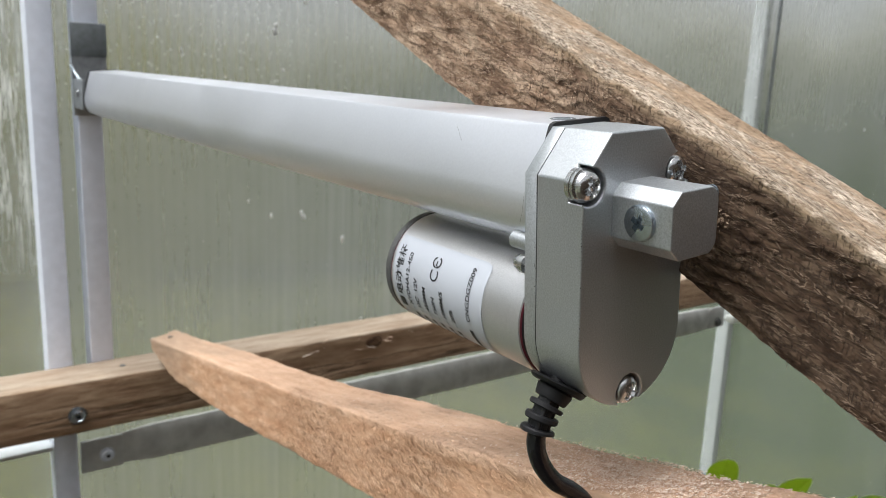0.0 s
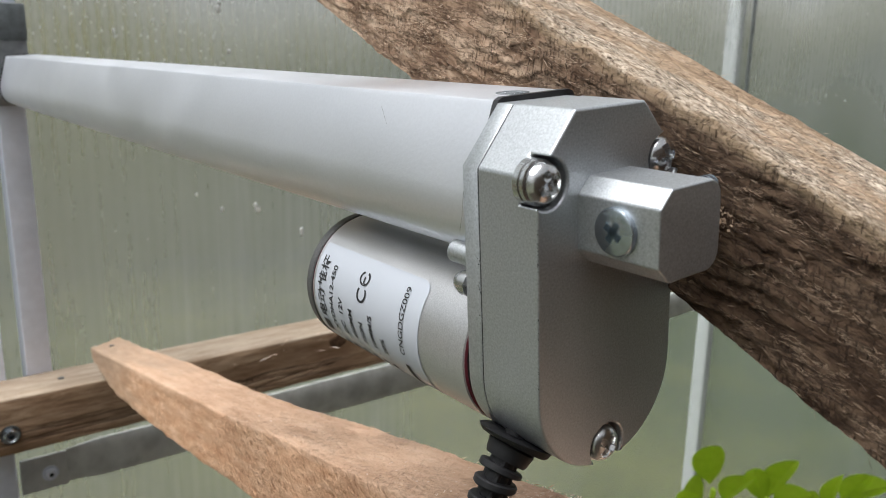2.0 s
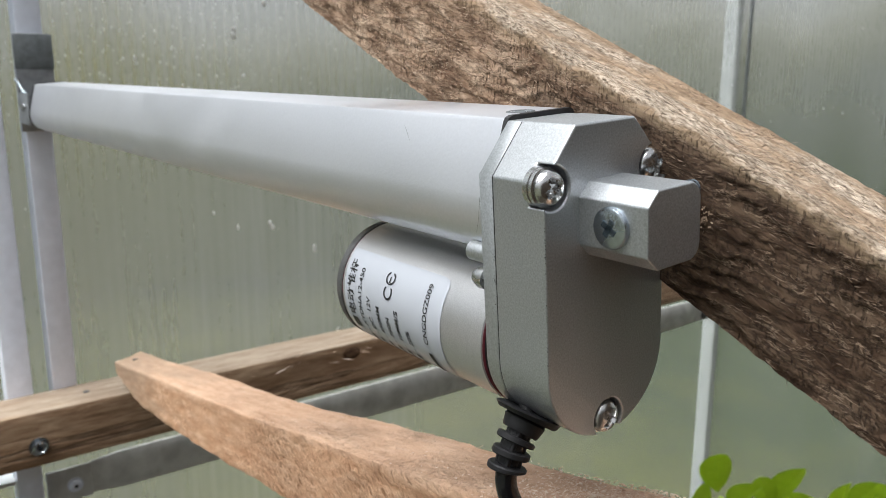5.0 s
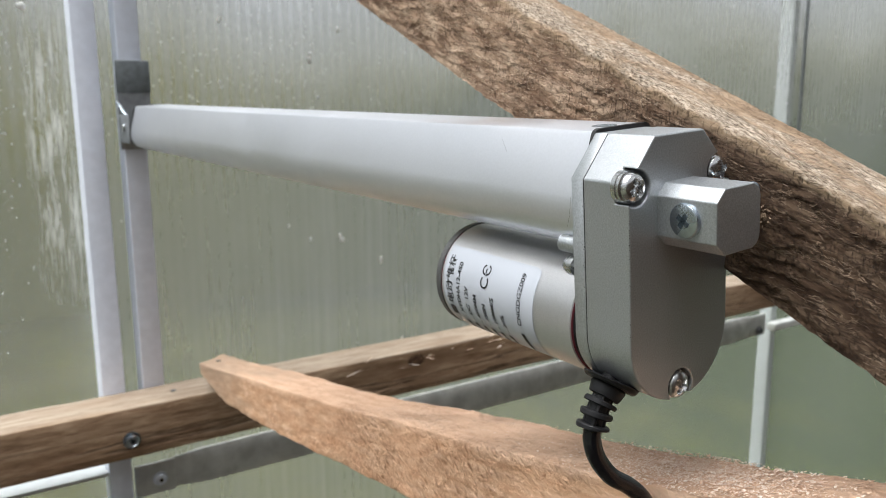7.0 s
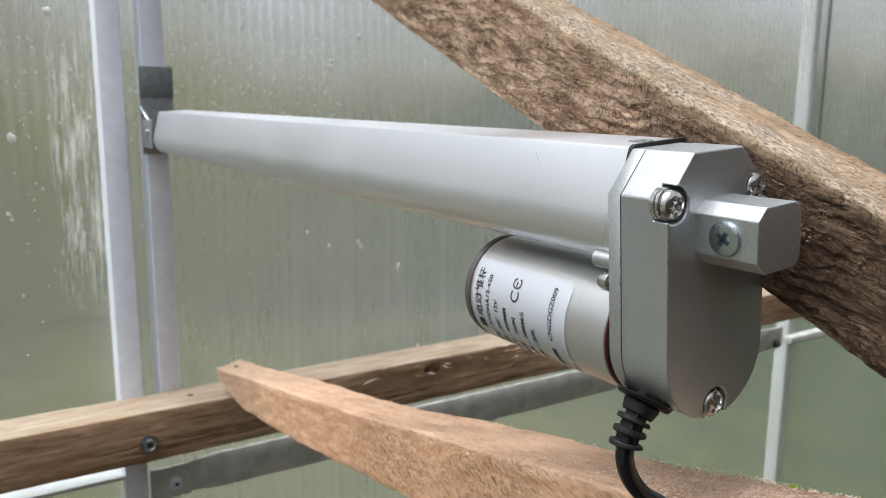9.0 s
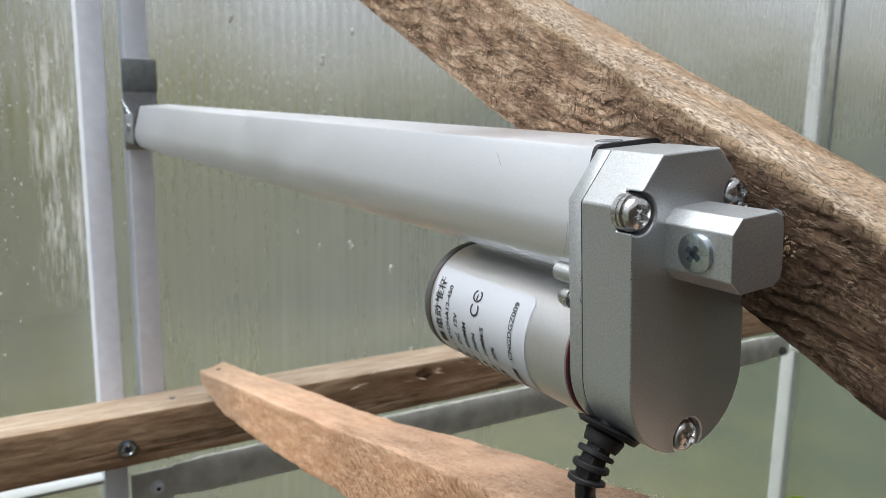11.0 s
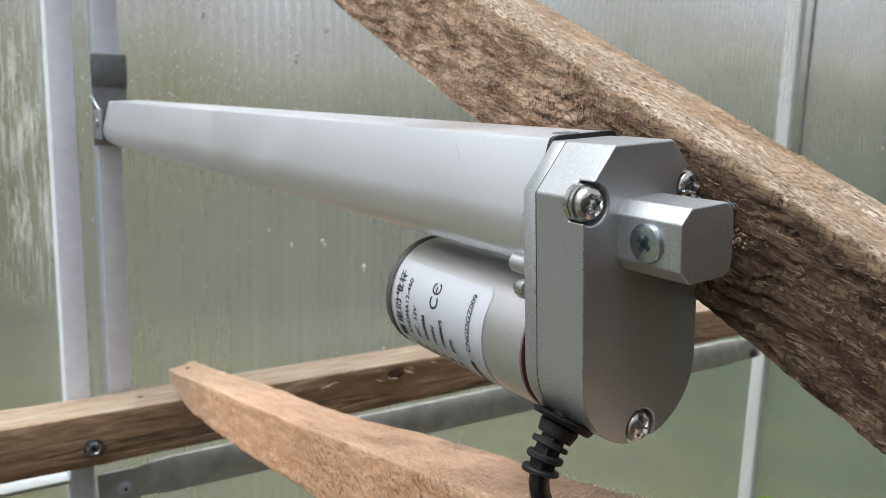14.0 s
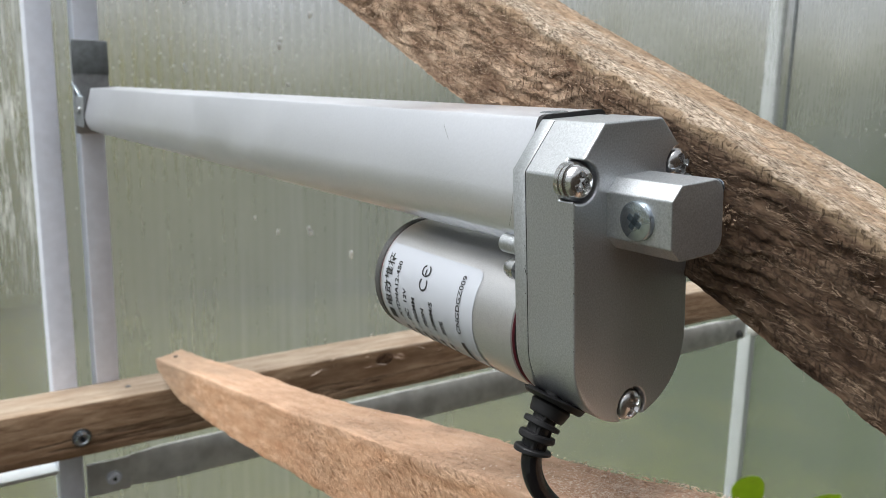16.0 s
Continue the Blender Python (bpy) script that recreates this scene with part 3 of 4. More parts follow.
# clevis with its chamfered corners
CX0, CX1, CZ = -0.0098, 0.0066, 0.0080
ch = 0.0030
clevis_outline = [(CX0, -CZ + ch), (CX0, CZ - ch), (CX0 + ch, CZ), (CX1 - ch * 0.9, CZ)]
clevis_outline += [(CX1 - 0.0034 + 0.0034 * math.cos(a), CZ - 0.0034 + 0.0034 * math.sin(a)) for a in (1.2, 0.8, 0.4, 0)]
clevis_outline += [(CX1 - 0.0034 + 0.0034 * math.cos(a), -CZ + 0.0034 + 0.0034 * math.sin(a)) for a in (0, -0.4, -0.8, -1.2)]
clevis_outline += [(CX1 - ch * 0.9, -CZ), (CX0 + ch, -CZ)]
me = carved([(x, z + 0.0009) for x, z in clevis_outline], -0.0176, 0.0004, [], 0.0004)
me.materials.append(CAST)
clevis = new("clevis", me)
clevis.parent = actuator
tagged(clevis, "silver cast clevis block with chamfered corners")

# tube profile: flat top, leaning sides, round belly
half = [(0.0, 0.0212), (0.0088, 0.0212), (0.0098, 0.0208), (0.0103, 0.0200), (0.0157, 0.0042), (0.0162, 0.0020), (0.0164, -0.0004), (0.0161, -0.0034), (0.0151, -0.0063), (0.0131, -0.0088), (0.0100, -0.0105), (0.0062, -0.0114), (0.0, -0.0117)]
profile = half + [(-x, z) for x, z in half[-2:0:-1]]
tube = part("tube", prism(profile, 0.0215, 0.5090, 0.0, 0.0), TUBE, actuator, "long satin anodised aluminium tube", 28)
part("gasket", prism(offset(profile, -0.00025), 0.0202, 0.0216), GASKET, actuator, "thin black gasket")
part("end_ring", prism(offset(profile, -0.0004), 0.5090, 0.5125, 0.0, 0.001), GASKET, actuator, "black plastic end ring")
stamp = part("top_stamp", turned([(0.0211, 0.0034), (0.02135, 0.0034), (0.02135, 0.0027), (0.0211, 0.0027)], 28, axis="Z", centre=(-0.0010, 0.0262, 0), caps=(False, False)), BAND, tube, "round stamped mark")
for i in range(3):
    part("stamp_bar", box(-0.0026 + 0.0012 * i, -0.0019 + 0.0012 * i, 0.0247, 0.0277, 0.0211, 0.0213), BAND, stamp)
part("piston_rod", turned([(0.5126, 0.0052), (0.542, 0.0052)], 20, centre=(0, 0, 0.004)), STEEL, actuator, "bright steel rod")
for y, z, w in ((0.058, 0.0165, 0.0030),):
    x = -0.0104 - (0.0206 - z) * 0.322 + 0.00001
    part("scratch", sweep([(x, y, z + 0.001), (x - 0.0003, y - w * 0.4, z - 0.0008), (x - 0.0009, y - w, z - 0.0026)], 0.00003, 5), DARK, tube)
part("scratch", sweep([(-0.0166, 0.0235, 0.004), (-0.0168, 0.0240, -0.001), (-0.0163, 0.0255, -0.0045)], 0.00003, 5), DARK, tube)

# motor
MZ, MR = -0.0327, 0.0181
motor = part("motor", turned([(0.0236, MR - 0.0004), (0.0239, MR), (0.0868, MR), (0.0872, MR - 0.0003)], 64, centre=(0, 0, MZ)), SHELL, actuator, "speckled silver motor shell with label", 30)
part("motor_end_cap", turned([(0.0876, MR - 0.0002), (0.0879, MR + 0.0001), (0.0902, MR), (0.0913, MR - 0.0012), (0.0915, 0.004)], 64, centre=(0, 0, MZ)), DARK, motor, "dark grey motor end cap", 30)
for y in (0.0871, 0.0233):
    part("seal_ring", turned([(y, MR - 0.0004), (y + 0.0001, MR - 0.0002), (y + 0.0002, MR - 0.0002), (y + 0.0003, MR - 0.0004)], 64, centre=(0, 0, MZ)), RED, motor, "thin dark red ring")
part("motor_neck", turned([(0.0198, MR - 0.0008), (0.0234, MR - 0.0008)], 48, centre=(0, 0, MZ)), RUBBER, motor, "dark recessed neck")


def on_motor(a, y, lift):
    """A point on the motor's skin; a: degrees up from the side that faces the tube's flank."""
    r = MR + lift
    return (-r * math.cos(radians(a)), y, MZ + r * math.sin(radians(a)))


LY0, LY1, LA0, LA1 = 0.0395, 0.0856, -112.0, 46.0
bm = bmesh.new()
na, ny = 60, 10
grid = []
for i in range(na + 1):
    a = LA0 + (LA1 - LA0) * i / na
    arc = (LA1 - a) * MR * math.pi / 180
    cut = max(0.0, 0.003 - arc)
    y0 = LY0 + (0.003 - math.sqrt(max(0.0, 0.003 ** 2 - cut ** 2)))
    grid.append([bm.verts.new(on_motor(a, y0 + (LY1 - y0) * j / ny, 0.00012)) for j in range(ny + 1)])
for ra, rb in zip(grid, grid[1:]):
    for j in range(ny):
        bm.faces.new((ra[j], ra[j + 1], rb[j + 1], rb[j]))
part("label_sticker", bm, PAPER, motor, "silvery white printed label")


def print_line(text, a0, y, size, stretch=1.0, bold=0.0):
    """Lettering wrapped round the motor: it reads upwards, with its head towards the far end."""
    cu = bpy.data.curves.new("text", "FONT")
    cu.body, cu.size, cu.offset = text, size, bold
    tmp = bpy.data.objects.new("text", cu)
    scene.collection.objects.link(tmp)
    me = bpy.data.meshes.new_from_object(tmp.evaluated_get(bpy.context.evaluated_depsgraph_get()))
    bpy.data.objects.remove(tmp)
    for vert in me.vertices:
        u, w = vert.co.x * stretch, vert.co.y
        vert.co = on_motor(a0 + math.degrees(u / MR), y + w, 0.00026)
    me.materials.append(INK)
    ob = new("printed_line", me)
    ob.parent = motor
    return ob


def print_bar(a0, a1, y0, y1):
    bm = bmesh.new()
    steps = [[on_motor(a0 + (a1 - a0) * i / 6, y, 0.00026) for y in (y0, y1)] for i in range(7)]
    loft(steps, bm, (False, False), closed=False)
    part("printed_bar", bm, INK, motor)


bpy.context.view_layer.update()
print_line("\u7535\u52a8\u63a8\u6746", -17.0, 0.0804, 0.0042, 1.0, 0.00004)
for text, y in (("XYDHA12-450", 0.0762), ("DC  12V", 0.0717), ("450MM", 0.0672), ("750N", 0.0627), ("10MM/S", 0.0582), ("20%", 0.0537)):
    print_line(text, -25.0, y, 0.0025, 1.12, 0.00004)
    print_bar(-50.0, -44.5, y, y + 0.0017)
    print_bar(-42.5, -36.0, y, y + 0.0017)
    print_bar(-30.0, -28.7, y + 0.0002, y + 0.0006)
print_line("CNGDGZ009", -15.0, 0.0452, 0.0025, 1.12, 0.00003)
print_bar(-48.0, -24.0, 0.0452, 0.0469)
print_bar(-31.0, -19.5, 0.0806, 0.0836)
print_line("C", 10.0, 0.0615, 0.0055, 1.0, 0.00003)
print_line("\u0404", 23.0, 0.0615, 0.0055, 1.0, 0.00003)

# lug and terminal screw beside the gearbox
part("lug", turned([(0.0195, 0.0024), (0.0290, 0.0024), (0.0296, 0.0018)], 20, centre=(-0.0146, 0, -0.0095)), CAST, actuator)
sm = part("side_screw", turned([(0.0195, 0.0012), (0.0225, 0.0012), (0.0226, 0.0026), (0.0245, 0.0027), (0.0262, 0.0021), (0.0268, 0.0008)], 20, centre=(-0.0158, 0, -0.0150)), STEEL, actuator, "small bright steel screw")

# strain relief and cable
axis_pts = curve_points([(-0.0128, 0.0118, -0.0415), (-0.0147, 0.0119, -0.0454), (-0.0186, 0.0120, -0.0504), (-0.0202, 0.0120, -0.0531), (-0.0216, 0.0120, -0.0562), (-0.0221, 0.0119, -0.0576)], 8)
total = len(axis_pts) - 1


def along(t):
    i = min(int(t * total), total - 1)
    return axis_pts[i].lerp(axis_pts[i + 1], t * total - i)


def ring_on(t0, t1, r0, r1, n=22):
    pts = [along(t0 + (t1 - t0) * j / 5) for j in range(6)]
    return sweep(pts, [r0 * 0.93, r0, r0 + (r1 - r0) * 0.4, r0 + (r1 - r0) * 0.7, r1, r1 * 0.93], n)


relief = part("strain_relief", ring_on(0.0, 0.99, 0.0026, 0.0025), RUBBER, actuator, "black ribbed rubber cable boot")
part("flange", ring_on(0.165, 0.235, 0.0080, 0.0074, 34), RUBBER, relief)
part("collar", ring_on(0.235, 0.34, 0.0050, 0.0045, 26), RUBBER, relief)
for t, w, r in ((0.375, 0.06, 0.0046), (0.55, 0.10, 0.0045), (0.76, 0.11, 0.0046)):
    part("rib", ring_on(t, t + w, r, r, 24), RUBBER, relief)
for s in (0.6, 2.2, 3.8, 5.4):
    pts = [along(t) + Vector((0.0024 * math.cos(s), 0.0024 * math.sin(s), 0)) for t in (0.28, 0.4, 0.5, 0.6, 0.7, 0.84)]
    part("web", sweep(pts, 0.0008, 8), RUBBER, relief)
cable = curve_points([(-0.0212, 0.0120, -0.0550), (-0.0222, 0.0119, -0.0600), (-0.0206, 0.0116, -0.0662), (-0.0166, 0.0106, -0.0724), (-0.0112, 0.0098, -0.0768), (-0.0064, 0.0088, -0.0822), (-0.0036, 0.0078, -0.0900), (-0.0026, 0.0070, -0.1030), (-0.0024, 0.0066, -0.1400), (-0.0024, 0.0064, -0.2100), (-0.0024, 0.0064, -0.30)], 10)
part("cable", sweep(cable, 0.0025, 16), CABLE, actuator, "glossy black power cable")

# pivot screw through the clevis into the beam
pivot = empty("pivot_screw", pose(0.0020, 0.0010, 1.6000, 0, -4.5, 0.8), "zinc-plated cross screw through the clevis into the beam", "screw")
head = part("screw_head", turned([(-0.0011, 0.0004), (-0.0011, 0.0037), (-0.0009, 0.0041), (-0.0005, 0.0043), (0.0002, 0.0043)], 36, axis="X"), ZINC, pivot, "flat zinc head")
cross_recess(head, -0.0011, 0.0031, 0.00006, pose(0, 0, 0, 32, 0, 0))
bm = bmesh.new()
shank = []
for i in range(61):
    x = 0.0150 + 0.0170 * i / 60
    shank.append((x, 0.0015 + (0.0005 if i % 4 < 2 else -0.0003)))
turned(shank, 16, bm, axis="X", centre=(0, 0.0012, 0.0035))
part("threaded_shank", bm, ZINC, pivot, "bright threaded shank", 20)

# ---- sloping beam and lower board ----
BEAM_LOW = ((-0.25, -0.0122), (-0.05, -0.0122), (0.0, -0.0125), (0.105, -0.0142), (0.18, -0.0148), (0.62, -0.0150))


def beam_section(y):
    return 0.0, 0.031, between(BEAM_LOW, y), 0.0208, 0.0199


def torn_beam():
    """The beam along y: a flank of ragged lips that overhang a little, a felted top, a jagged arris."""
    stops = [-0.25, -0.20, -0.15] + [-0.11 + 0.00062 * i for i in range(600)] + [0.28, 0.34, 0.45, 0.62]
    rings = []
    for y in stops:
        x0, x1, z0, z1, z2 = beam_section(y)
        arris = 0.0011 + 0.0009 * noise.noise(Vector((y * 120, 3.1, 0))) + 0.0005 * noise.noise(Vector((y * 420, 7.7, 0)))
        arris = max(0.0004, arris)
        ring = []
        for j in range(12):
            t = j / 12
            q = Vector((t * 5.0, y * 60, 5.0))
            ring.append((x0 + (x1 - x0) * t, y, z0 - 0.0006 * noise.noise(q) - (0.0005 * noise.noise(Vector((y * 300, t * 9, 1.0))))))
        for j in range(6):
            t = j / 6
            ring.append((x1 + 0.0004 * noise.noise(Vector((y * 90, t * 4, 9.0))), y, z0 + (z2 - z0) * t))
        for j in range(44):
            t = j / 44
            x = x1 + (x0 + arris - x1) * t
            q = Vector((x * 420, y * 170, 2.0))
            h = 0.00034 * noise.noise(q) + 0.00022 * noise.noise(q * 2.9) + 0.0005 * noise.noise(Vector((x * 60, y * 35, 4.0)))
            ring.append((x, y, z2 + (z1 - z2) * t + h))
        for j in range(56):
            t = j / 56
            z = z1 - arris + (z0 - z1 + arris) * t
            warp = 1.1 * noise.noise(Vector((y * 26, z * 70, 0.3))) + 0.55 * noise.noise(Vector((y * 95, z * 150, 1.7))) + 0.22 * noise.noise(Vector((y * 380, z * 300, 6.1)))
            saw = (z + 0.19 * y) / 0.0046 + warp
            lip = 1.0 - (saw - math.floor(saw))
            deep = 0.00075 * max(0.0, min(1.0, 0.55 + 1.1 * noise.noise(Vector((y * 48, z * 75, 8.8)))))
            fade = min(1.0, max(0.0, (z1 - arris - z) / 0.003))
            h = deep * fade * (lip ** 2.2 - 0.4) + 0.00026 * noise.noise(Vector((y * 620, z * 240, 2.2))) + 0.0005 * noise.noise(Vector((y * 40, z * 60, 3.3)))
            ring.append((x0 - h, y, z))
        rings.append(ring)
    return loft(rings)


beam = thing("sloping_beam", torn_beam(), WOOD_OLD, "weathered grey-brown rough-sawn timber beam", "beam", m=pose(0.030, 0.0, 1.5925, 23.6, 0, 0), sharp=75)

BOARD_LOW = ((-0.10, -0.047), (0.0, -0.045), (0.15, -0.0392), (0.18, -0.0386), (0.22, -0.0374), (0.29, -0.0361), (0.345, -0.0345), (0.40, -0.032), (0.47, -0.0277), (0.50, -0.0215), (0.527, -0.0125), (0.545, -0.0085))
BOARD_TOP = ((-0.10, 0.0), (0.0, -0.0016), (0.022, -0.0022), (0.047, -0.0031), (0.10, -0.0040), (0.132, -0.0044), (0.182, -0.0040), (0.247, -0.0046), (0.315, -0.0036), (0.417, -0.0023), (0.545, -0.0012))
BOARD_BACK = ((-0.10, 0.003), (-0.03, 0.0018), (-0.004, -0.0004), (0.026, -0.0014), (0.064, -0.0024), (0.095, -0.0020), (0.132, -0.0018), (0.186, -0.0030), (0.236, -0.0046), (0.312, -0.0037), (0.39, -0.0010), (0.48, 0.0005), (0.545, 0.0040))
BOARD_WIDE = ((-0.1, 0.0285), (0.35, 0.0285), (0.45, 0.0250), (0.545, 0.0215))


def board_section(y):
    return 0.0, between(BOARD_WIDE, y), between(BOARD_LOW, y), between(BOARD_TOP, y), between(BOARD_BACK, y)


def board_top(x, y):
    return between(BOARD_TOP, y) + (between(BOARD_BACK, y) - between(BOARD_TOP, y)) * x / between(BOARD_WIDE, y)


board = thing("lower_board", rough_bar(-0.062, 0.541, board_section, 520, 22, 0.00055, 230, 29.0, 0.0009), WOOD_NEW,
              "fresh pale orange sawn board with fuzzy fibres", "board", m=pose(0.0165, 0.0, 1.5258, -12.4, 0, -1.6), sharp=60)

# bolts on the rail and frame
def hex_bolt(name, x, y, z, r, material, label):
    ob = empty(name, pose(x, y, z), label, "bolt", "frame bolts")
    part("washer", turned([(-0.0012, r * 0.55), (-0.0012, r), (0.0, r)], 30), material, ob)
    hd = part("bolt_head", turned([(-0.0046, r * 0.50), (-0.0050, r * 0.55), (-0.0044, r * 0.72), (-0.0011, r * 0.74)], 30), material, ob)
    part("socket", turned([(-0.00475, r * 0.30), (-0.0045, r * 0.30)], 6), CORE, hd)


hex_bolt("frame_bolt", -0.0300, 0.5130, 1.3610, 0.0070, ZINC, "zinc-plated bolt with washer in the wooden rail")
hex_bolt("frame_bolt", 0.0010, 0.5655, 1.2970, 0.0062, POST, "pale painted bolt in the flattened rail end")
hex_bolt("frame_bolt", 0.8540, 0.5655, 1.2910, 0.0065, DARK, "dark bolt joining the metal rail to the post")

# metal rails under the wooden one
grey_rail = empty("metal_rail", pose(0, 0.569, 1.2985), "dull grey galvanised rail with flattened bolted ends", "rail", "metal rails")
rings = []
for x, h, d in ((0.0145, 0.0145, 0.0015), (0.040, 0.0170, 0.0060), (0.30, 0.0180, 0.0075), (0.80, 0.0180, 0.0075), (0.835, 0.0165, 0.003)):
    rings.append([(x, d * math.cos(a), h * math.sin(a)) for a in [2 * math.pi * (i + 0.5) / 12 for i in range(12)]])
part("rail_body", loft(rings), RAILGREY, grey_rail)
part("end_tab", box(-0.020, 0.0145, -0.003, 0.0, -0.0155, 0.014, 0.001), RAILGREY, grey_rail, "flattened end")
part("end_tab", box(0.835, 0.870, -0.003, 0.0, -0.0155, 0.0155, 0.001), RAILGREY, grey_rail, "flattened end")
thing("metal_rail", box(-0.92, -0.0425, 0.5545, 0.5745, 1.3150, 1.3190, 0.0015), POST_DULL, "pale weathered square metal rail", "rail", "metal rails")
thing("metal_rail", box(0.885, 1.78, 0.5600, 0.5745, 1.2850, 1.2965, 0.002), RAILGREY, "dull grey metal rail", "rail", "metal rails")

# nail holes and knot of the rail
part("knot", turned([(-0.0006, 0.0020), (-0.0008, 0.0062), (0.0004, 0.0082)], 18), KNOT, rail, "dark oval knot", m=pose(-0.0002, 0.236, 0.0275, 0, 0, 90) @ Matrix.Diagonal((1.25, 1, 0.85, 1)))
part("nail_head", turned([(0.0371, 0.0024), (0.0376, 0.0024), (0.0378, 0.0012)], 14, axis="Z", centre=(-0.021, 0.010, 0)), DARK, rail, "dark nail head")
part("nail_head", turned([(-0.0012, 0.0020), (0.0002, 0.0020)], 12, axis="Z", centre=(0.011, 0.520, board_top(0.011, 0.520) + 0.0004)), DARK, board, "dark nail head")

# bracket that holds the rod on the window frame
bracket = empty("mounting_bracket", pose(0.0002, 0.5535, 1.6245), "galvanised steel bracket on the window frame", "bracket")
part("back_plate", box(-0.0125, 0.0128, 0.0, 0.0023, -0.036, 0.034, 0.0006), GALV, bracket, "grey galvanised plate")
part("clamp_strip", box(-0.0129, 0.0132, -0.0010, 0.0, 0.009, 0.0335, 0.0003), BAND, bracket, "dark grey band")
for x in (-0.0122, 0.0095):
    part("cheek", box(x, x + 0.0022, -0.030, -0.0002, -0.030, -0.008, 0.0006), GALV, bracket)
part("bent_tab", sweep([(-0.0135, -0.004, 0.002), (-0.0105, -0.010, -0.006), (-0.0095, -0.020, -0.011)], 0.0016, 8), ZINC, bracket, "bright bent edge")
part("pin", turned([(-0.014, 0.003), (0.0135, 0.003)], 16, axis="X", centre=(0, -0.017, -0.018)), STEEL, bracket)


# ---- drops and marks on the sheet ----
def drop(bm, x, z, r, squash, rng):
    rings = []
    for h, q in ((0.0, 1.0), (0.55, 0.85), (0.9, 0.45)):
        rings.append([(x + r * q * math.cos(a), WALL - 0.0002 - h * r * 0.55, z + r * q * squash * math.sin(a)) for a in [2 * math.pi * i / 9 for i in range(9)]])
    loft(rings, bm, (False, True))


bm, rng = bmesh.new(), random.Random(5)
for i in range(200):
    x, z = rng.uniform(-0.30, 1.25), 1.30 + 0.46 * rng.random() ** 0.75
    drop(bm, x, z, rng.choice((0.0003, 0.0004, 0.0006, 0.0008)) * (1 + 0.7 * max(0, x)), rng.uniform(0.9, 1.6), rng)
for i in range(420):
    x, z = rng.gauss(0.12, 0.09), rng.gauss(1.655, 0.035)
    drop(bm, x, z, rng.uniform(0.0003, 0.0011), rng.uniform(0.8, 1.5), rng)
for i in range(90):
    x, z = rng.gauss(-0.085, 0.03), rng.gauss(1.62, 0.07)
    drop(bm, x, z, rng.uniform(0.0003, 0.0009), rng.uniform(0.9, 1.9), rng)
thing("water_drops", bm, DROP, "small clear water drops on the sheet", "drops", kind="stuff")
k = Mat("dried_splash", (0.80, 0.81, 0.78), 0.6)
SPLASH = k.m
for x, z, r in ((0.234, 1.465, 0.0032), (0.191, 1.493, 0.0036), (0.160, 1.496, 0.0024), (0.136, 1.510, 0.0020), (-0.109, 1.541, 0.0022), (-0.104, 1.601, 0.0032), (-0.073, 1.699, 0.0034), (0.258, 1.380, 0.0018), (0.163, 1.665, 0.0034), (0.079, 1.643, 0.0018), (0.081, 1.696, 0.0028), (0.193, 1.692, 0.0028), (0.171, 1.629, 0.0020)):
    bm = bmesh.new()
    for j in range(3):
        drop(bm, x + rng.gauss(0, r * 0.35), z + rng.gauss(0, r * 0.5), r * rng.uniform(0.35, 0.75), rng.uniform(1.0, 1.7), rng)
    thing("dried_splash", bm, SPLASH, "whitish dried splash on the sheet", "splash", "splashes on the sheet")

# ---- sawdust and chips ----
def chip(bm, m, size, rng):
    l, w, h = size * rng.uniform(0.6, 2.0), size * rng.uniform(0.4, 1.3), size * rng.uniform(0.12, 0.35)
    c = rng.uniform(-0.3, 0.6) * l
    pts = [(-l, -w, 0), (l, -w * 0.6, c * 0.4), (l * 0.8, w, c * 0.5), (-l * 0.9, w * 0.8, 0.1 * c)]
    low = [bm.verts.new(m @ Vector(p)) for p in pts]
    top = [bm.verts.new(m @ (Vector(p) + Vector((0, 0, h)))) for p in pts]
    bm.faces.new(low[::-1]), bm.faces.new(top)
    for i in range(4):
        bm.faces.new((low[i], low[(i + 1) % 4], top[(i + 1) % 4], top[i]))


BOARD_M = pose(0.0165, 0.0, 1.5258, -12.4, 0, -1.6)
bm, rng = bmesh.new(), random.Random(21)
for i in range(9000):
    y = rng.gauss(0.016, 0.022)
    x = min(max(rng.gauss(0.0145, 0.0075), 0.0006), 0.0278)
    lift = rng.uniform(-0.0002, 0.0007) + 0.0009 * math.exp(-((y - 0.018) / 0.018) ** 2) * rng.random()
    m = BOARD_M @ Matrix.Translation((x, y, board_top(x, y) + lift)) @ Euler((rng.gauss(0, 0.22), rng.gauss(0, 0.22), rng.uniform(0, 6.28))).to_matrix().to_4x4()
    chip(bm, m, rng.choice((0.00008, 0.00011, 0.00015, 0.0002, 0.00032)), rng)
for i in range(160):
    y, x = rng.uniform(0.03, 0.50), rng.uniform(0.002, 0.026)
    m = BOARD_M @ Matrix.Translation((x, y, board_top(x, y) + 0.0001)) @ Euler((0, 0, rng.uniform(0, 6.28))).to_matrix().to_4x4()
    chip(bm, m, rng.choice((0.00015, 0.00025)), rng)
thing("sawdust", bm, CHIP, "pale drill dust and chips on the board", "sawdust", kind="stuff")
bm = bmesh.new()
for i in range(60):
    m = Matrix.Translation((0.0288 + rng.gauss(0, 0.0008), -0.0012 + rng.gauss(0, 0.0013), 1.5995 + rng.gauss(0, 0.0013))) @ Euler((rng.uniform(0, 6), rng.uniform(0, 6), rng.uniform(0, 6))).to_matrix().to_4x4()
    chip(bm, m, rng.choice((0.00015, 0.0002, 0.00028)), rng)
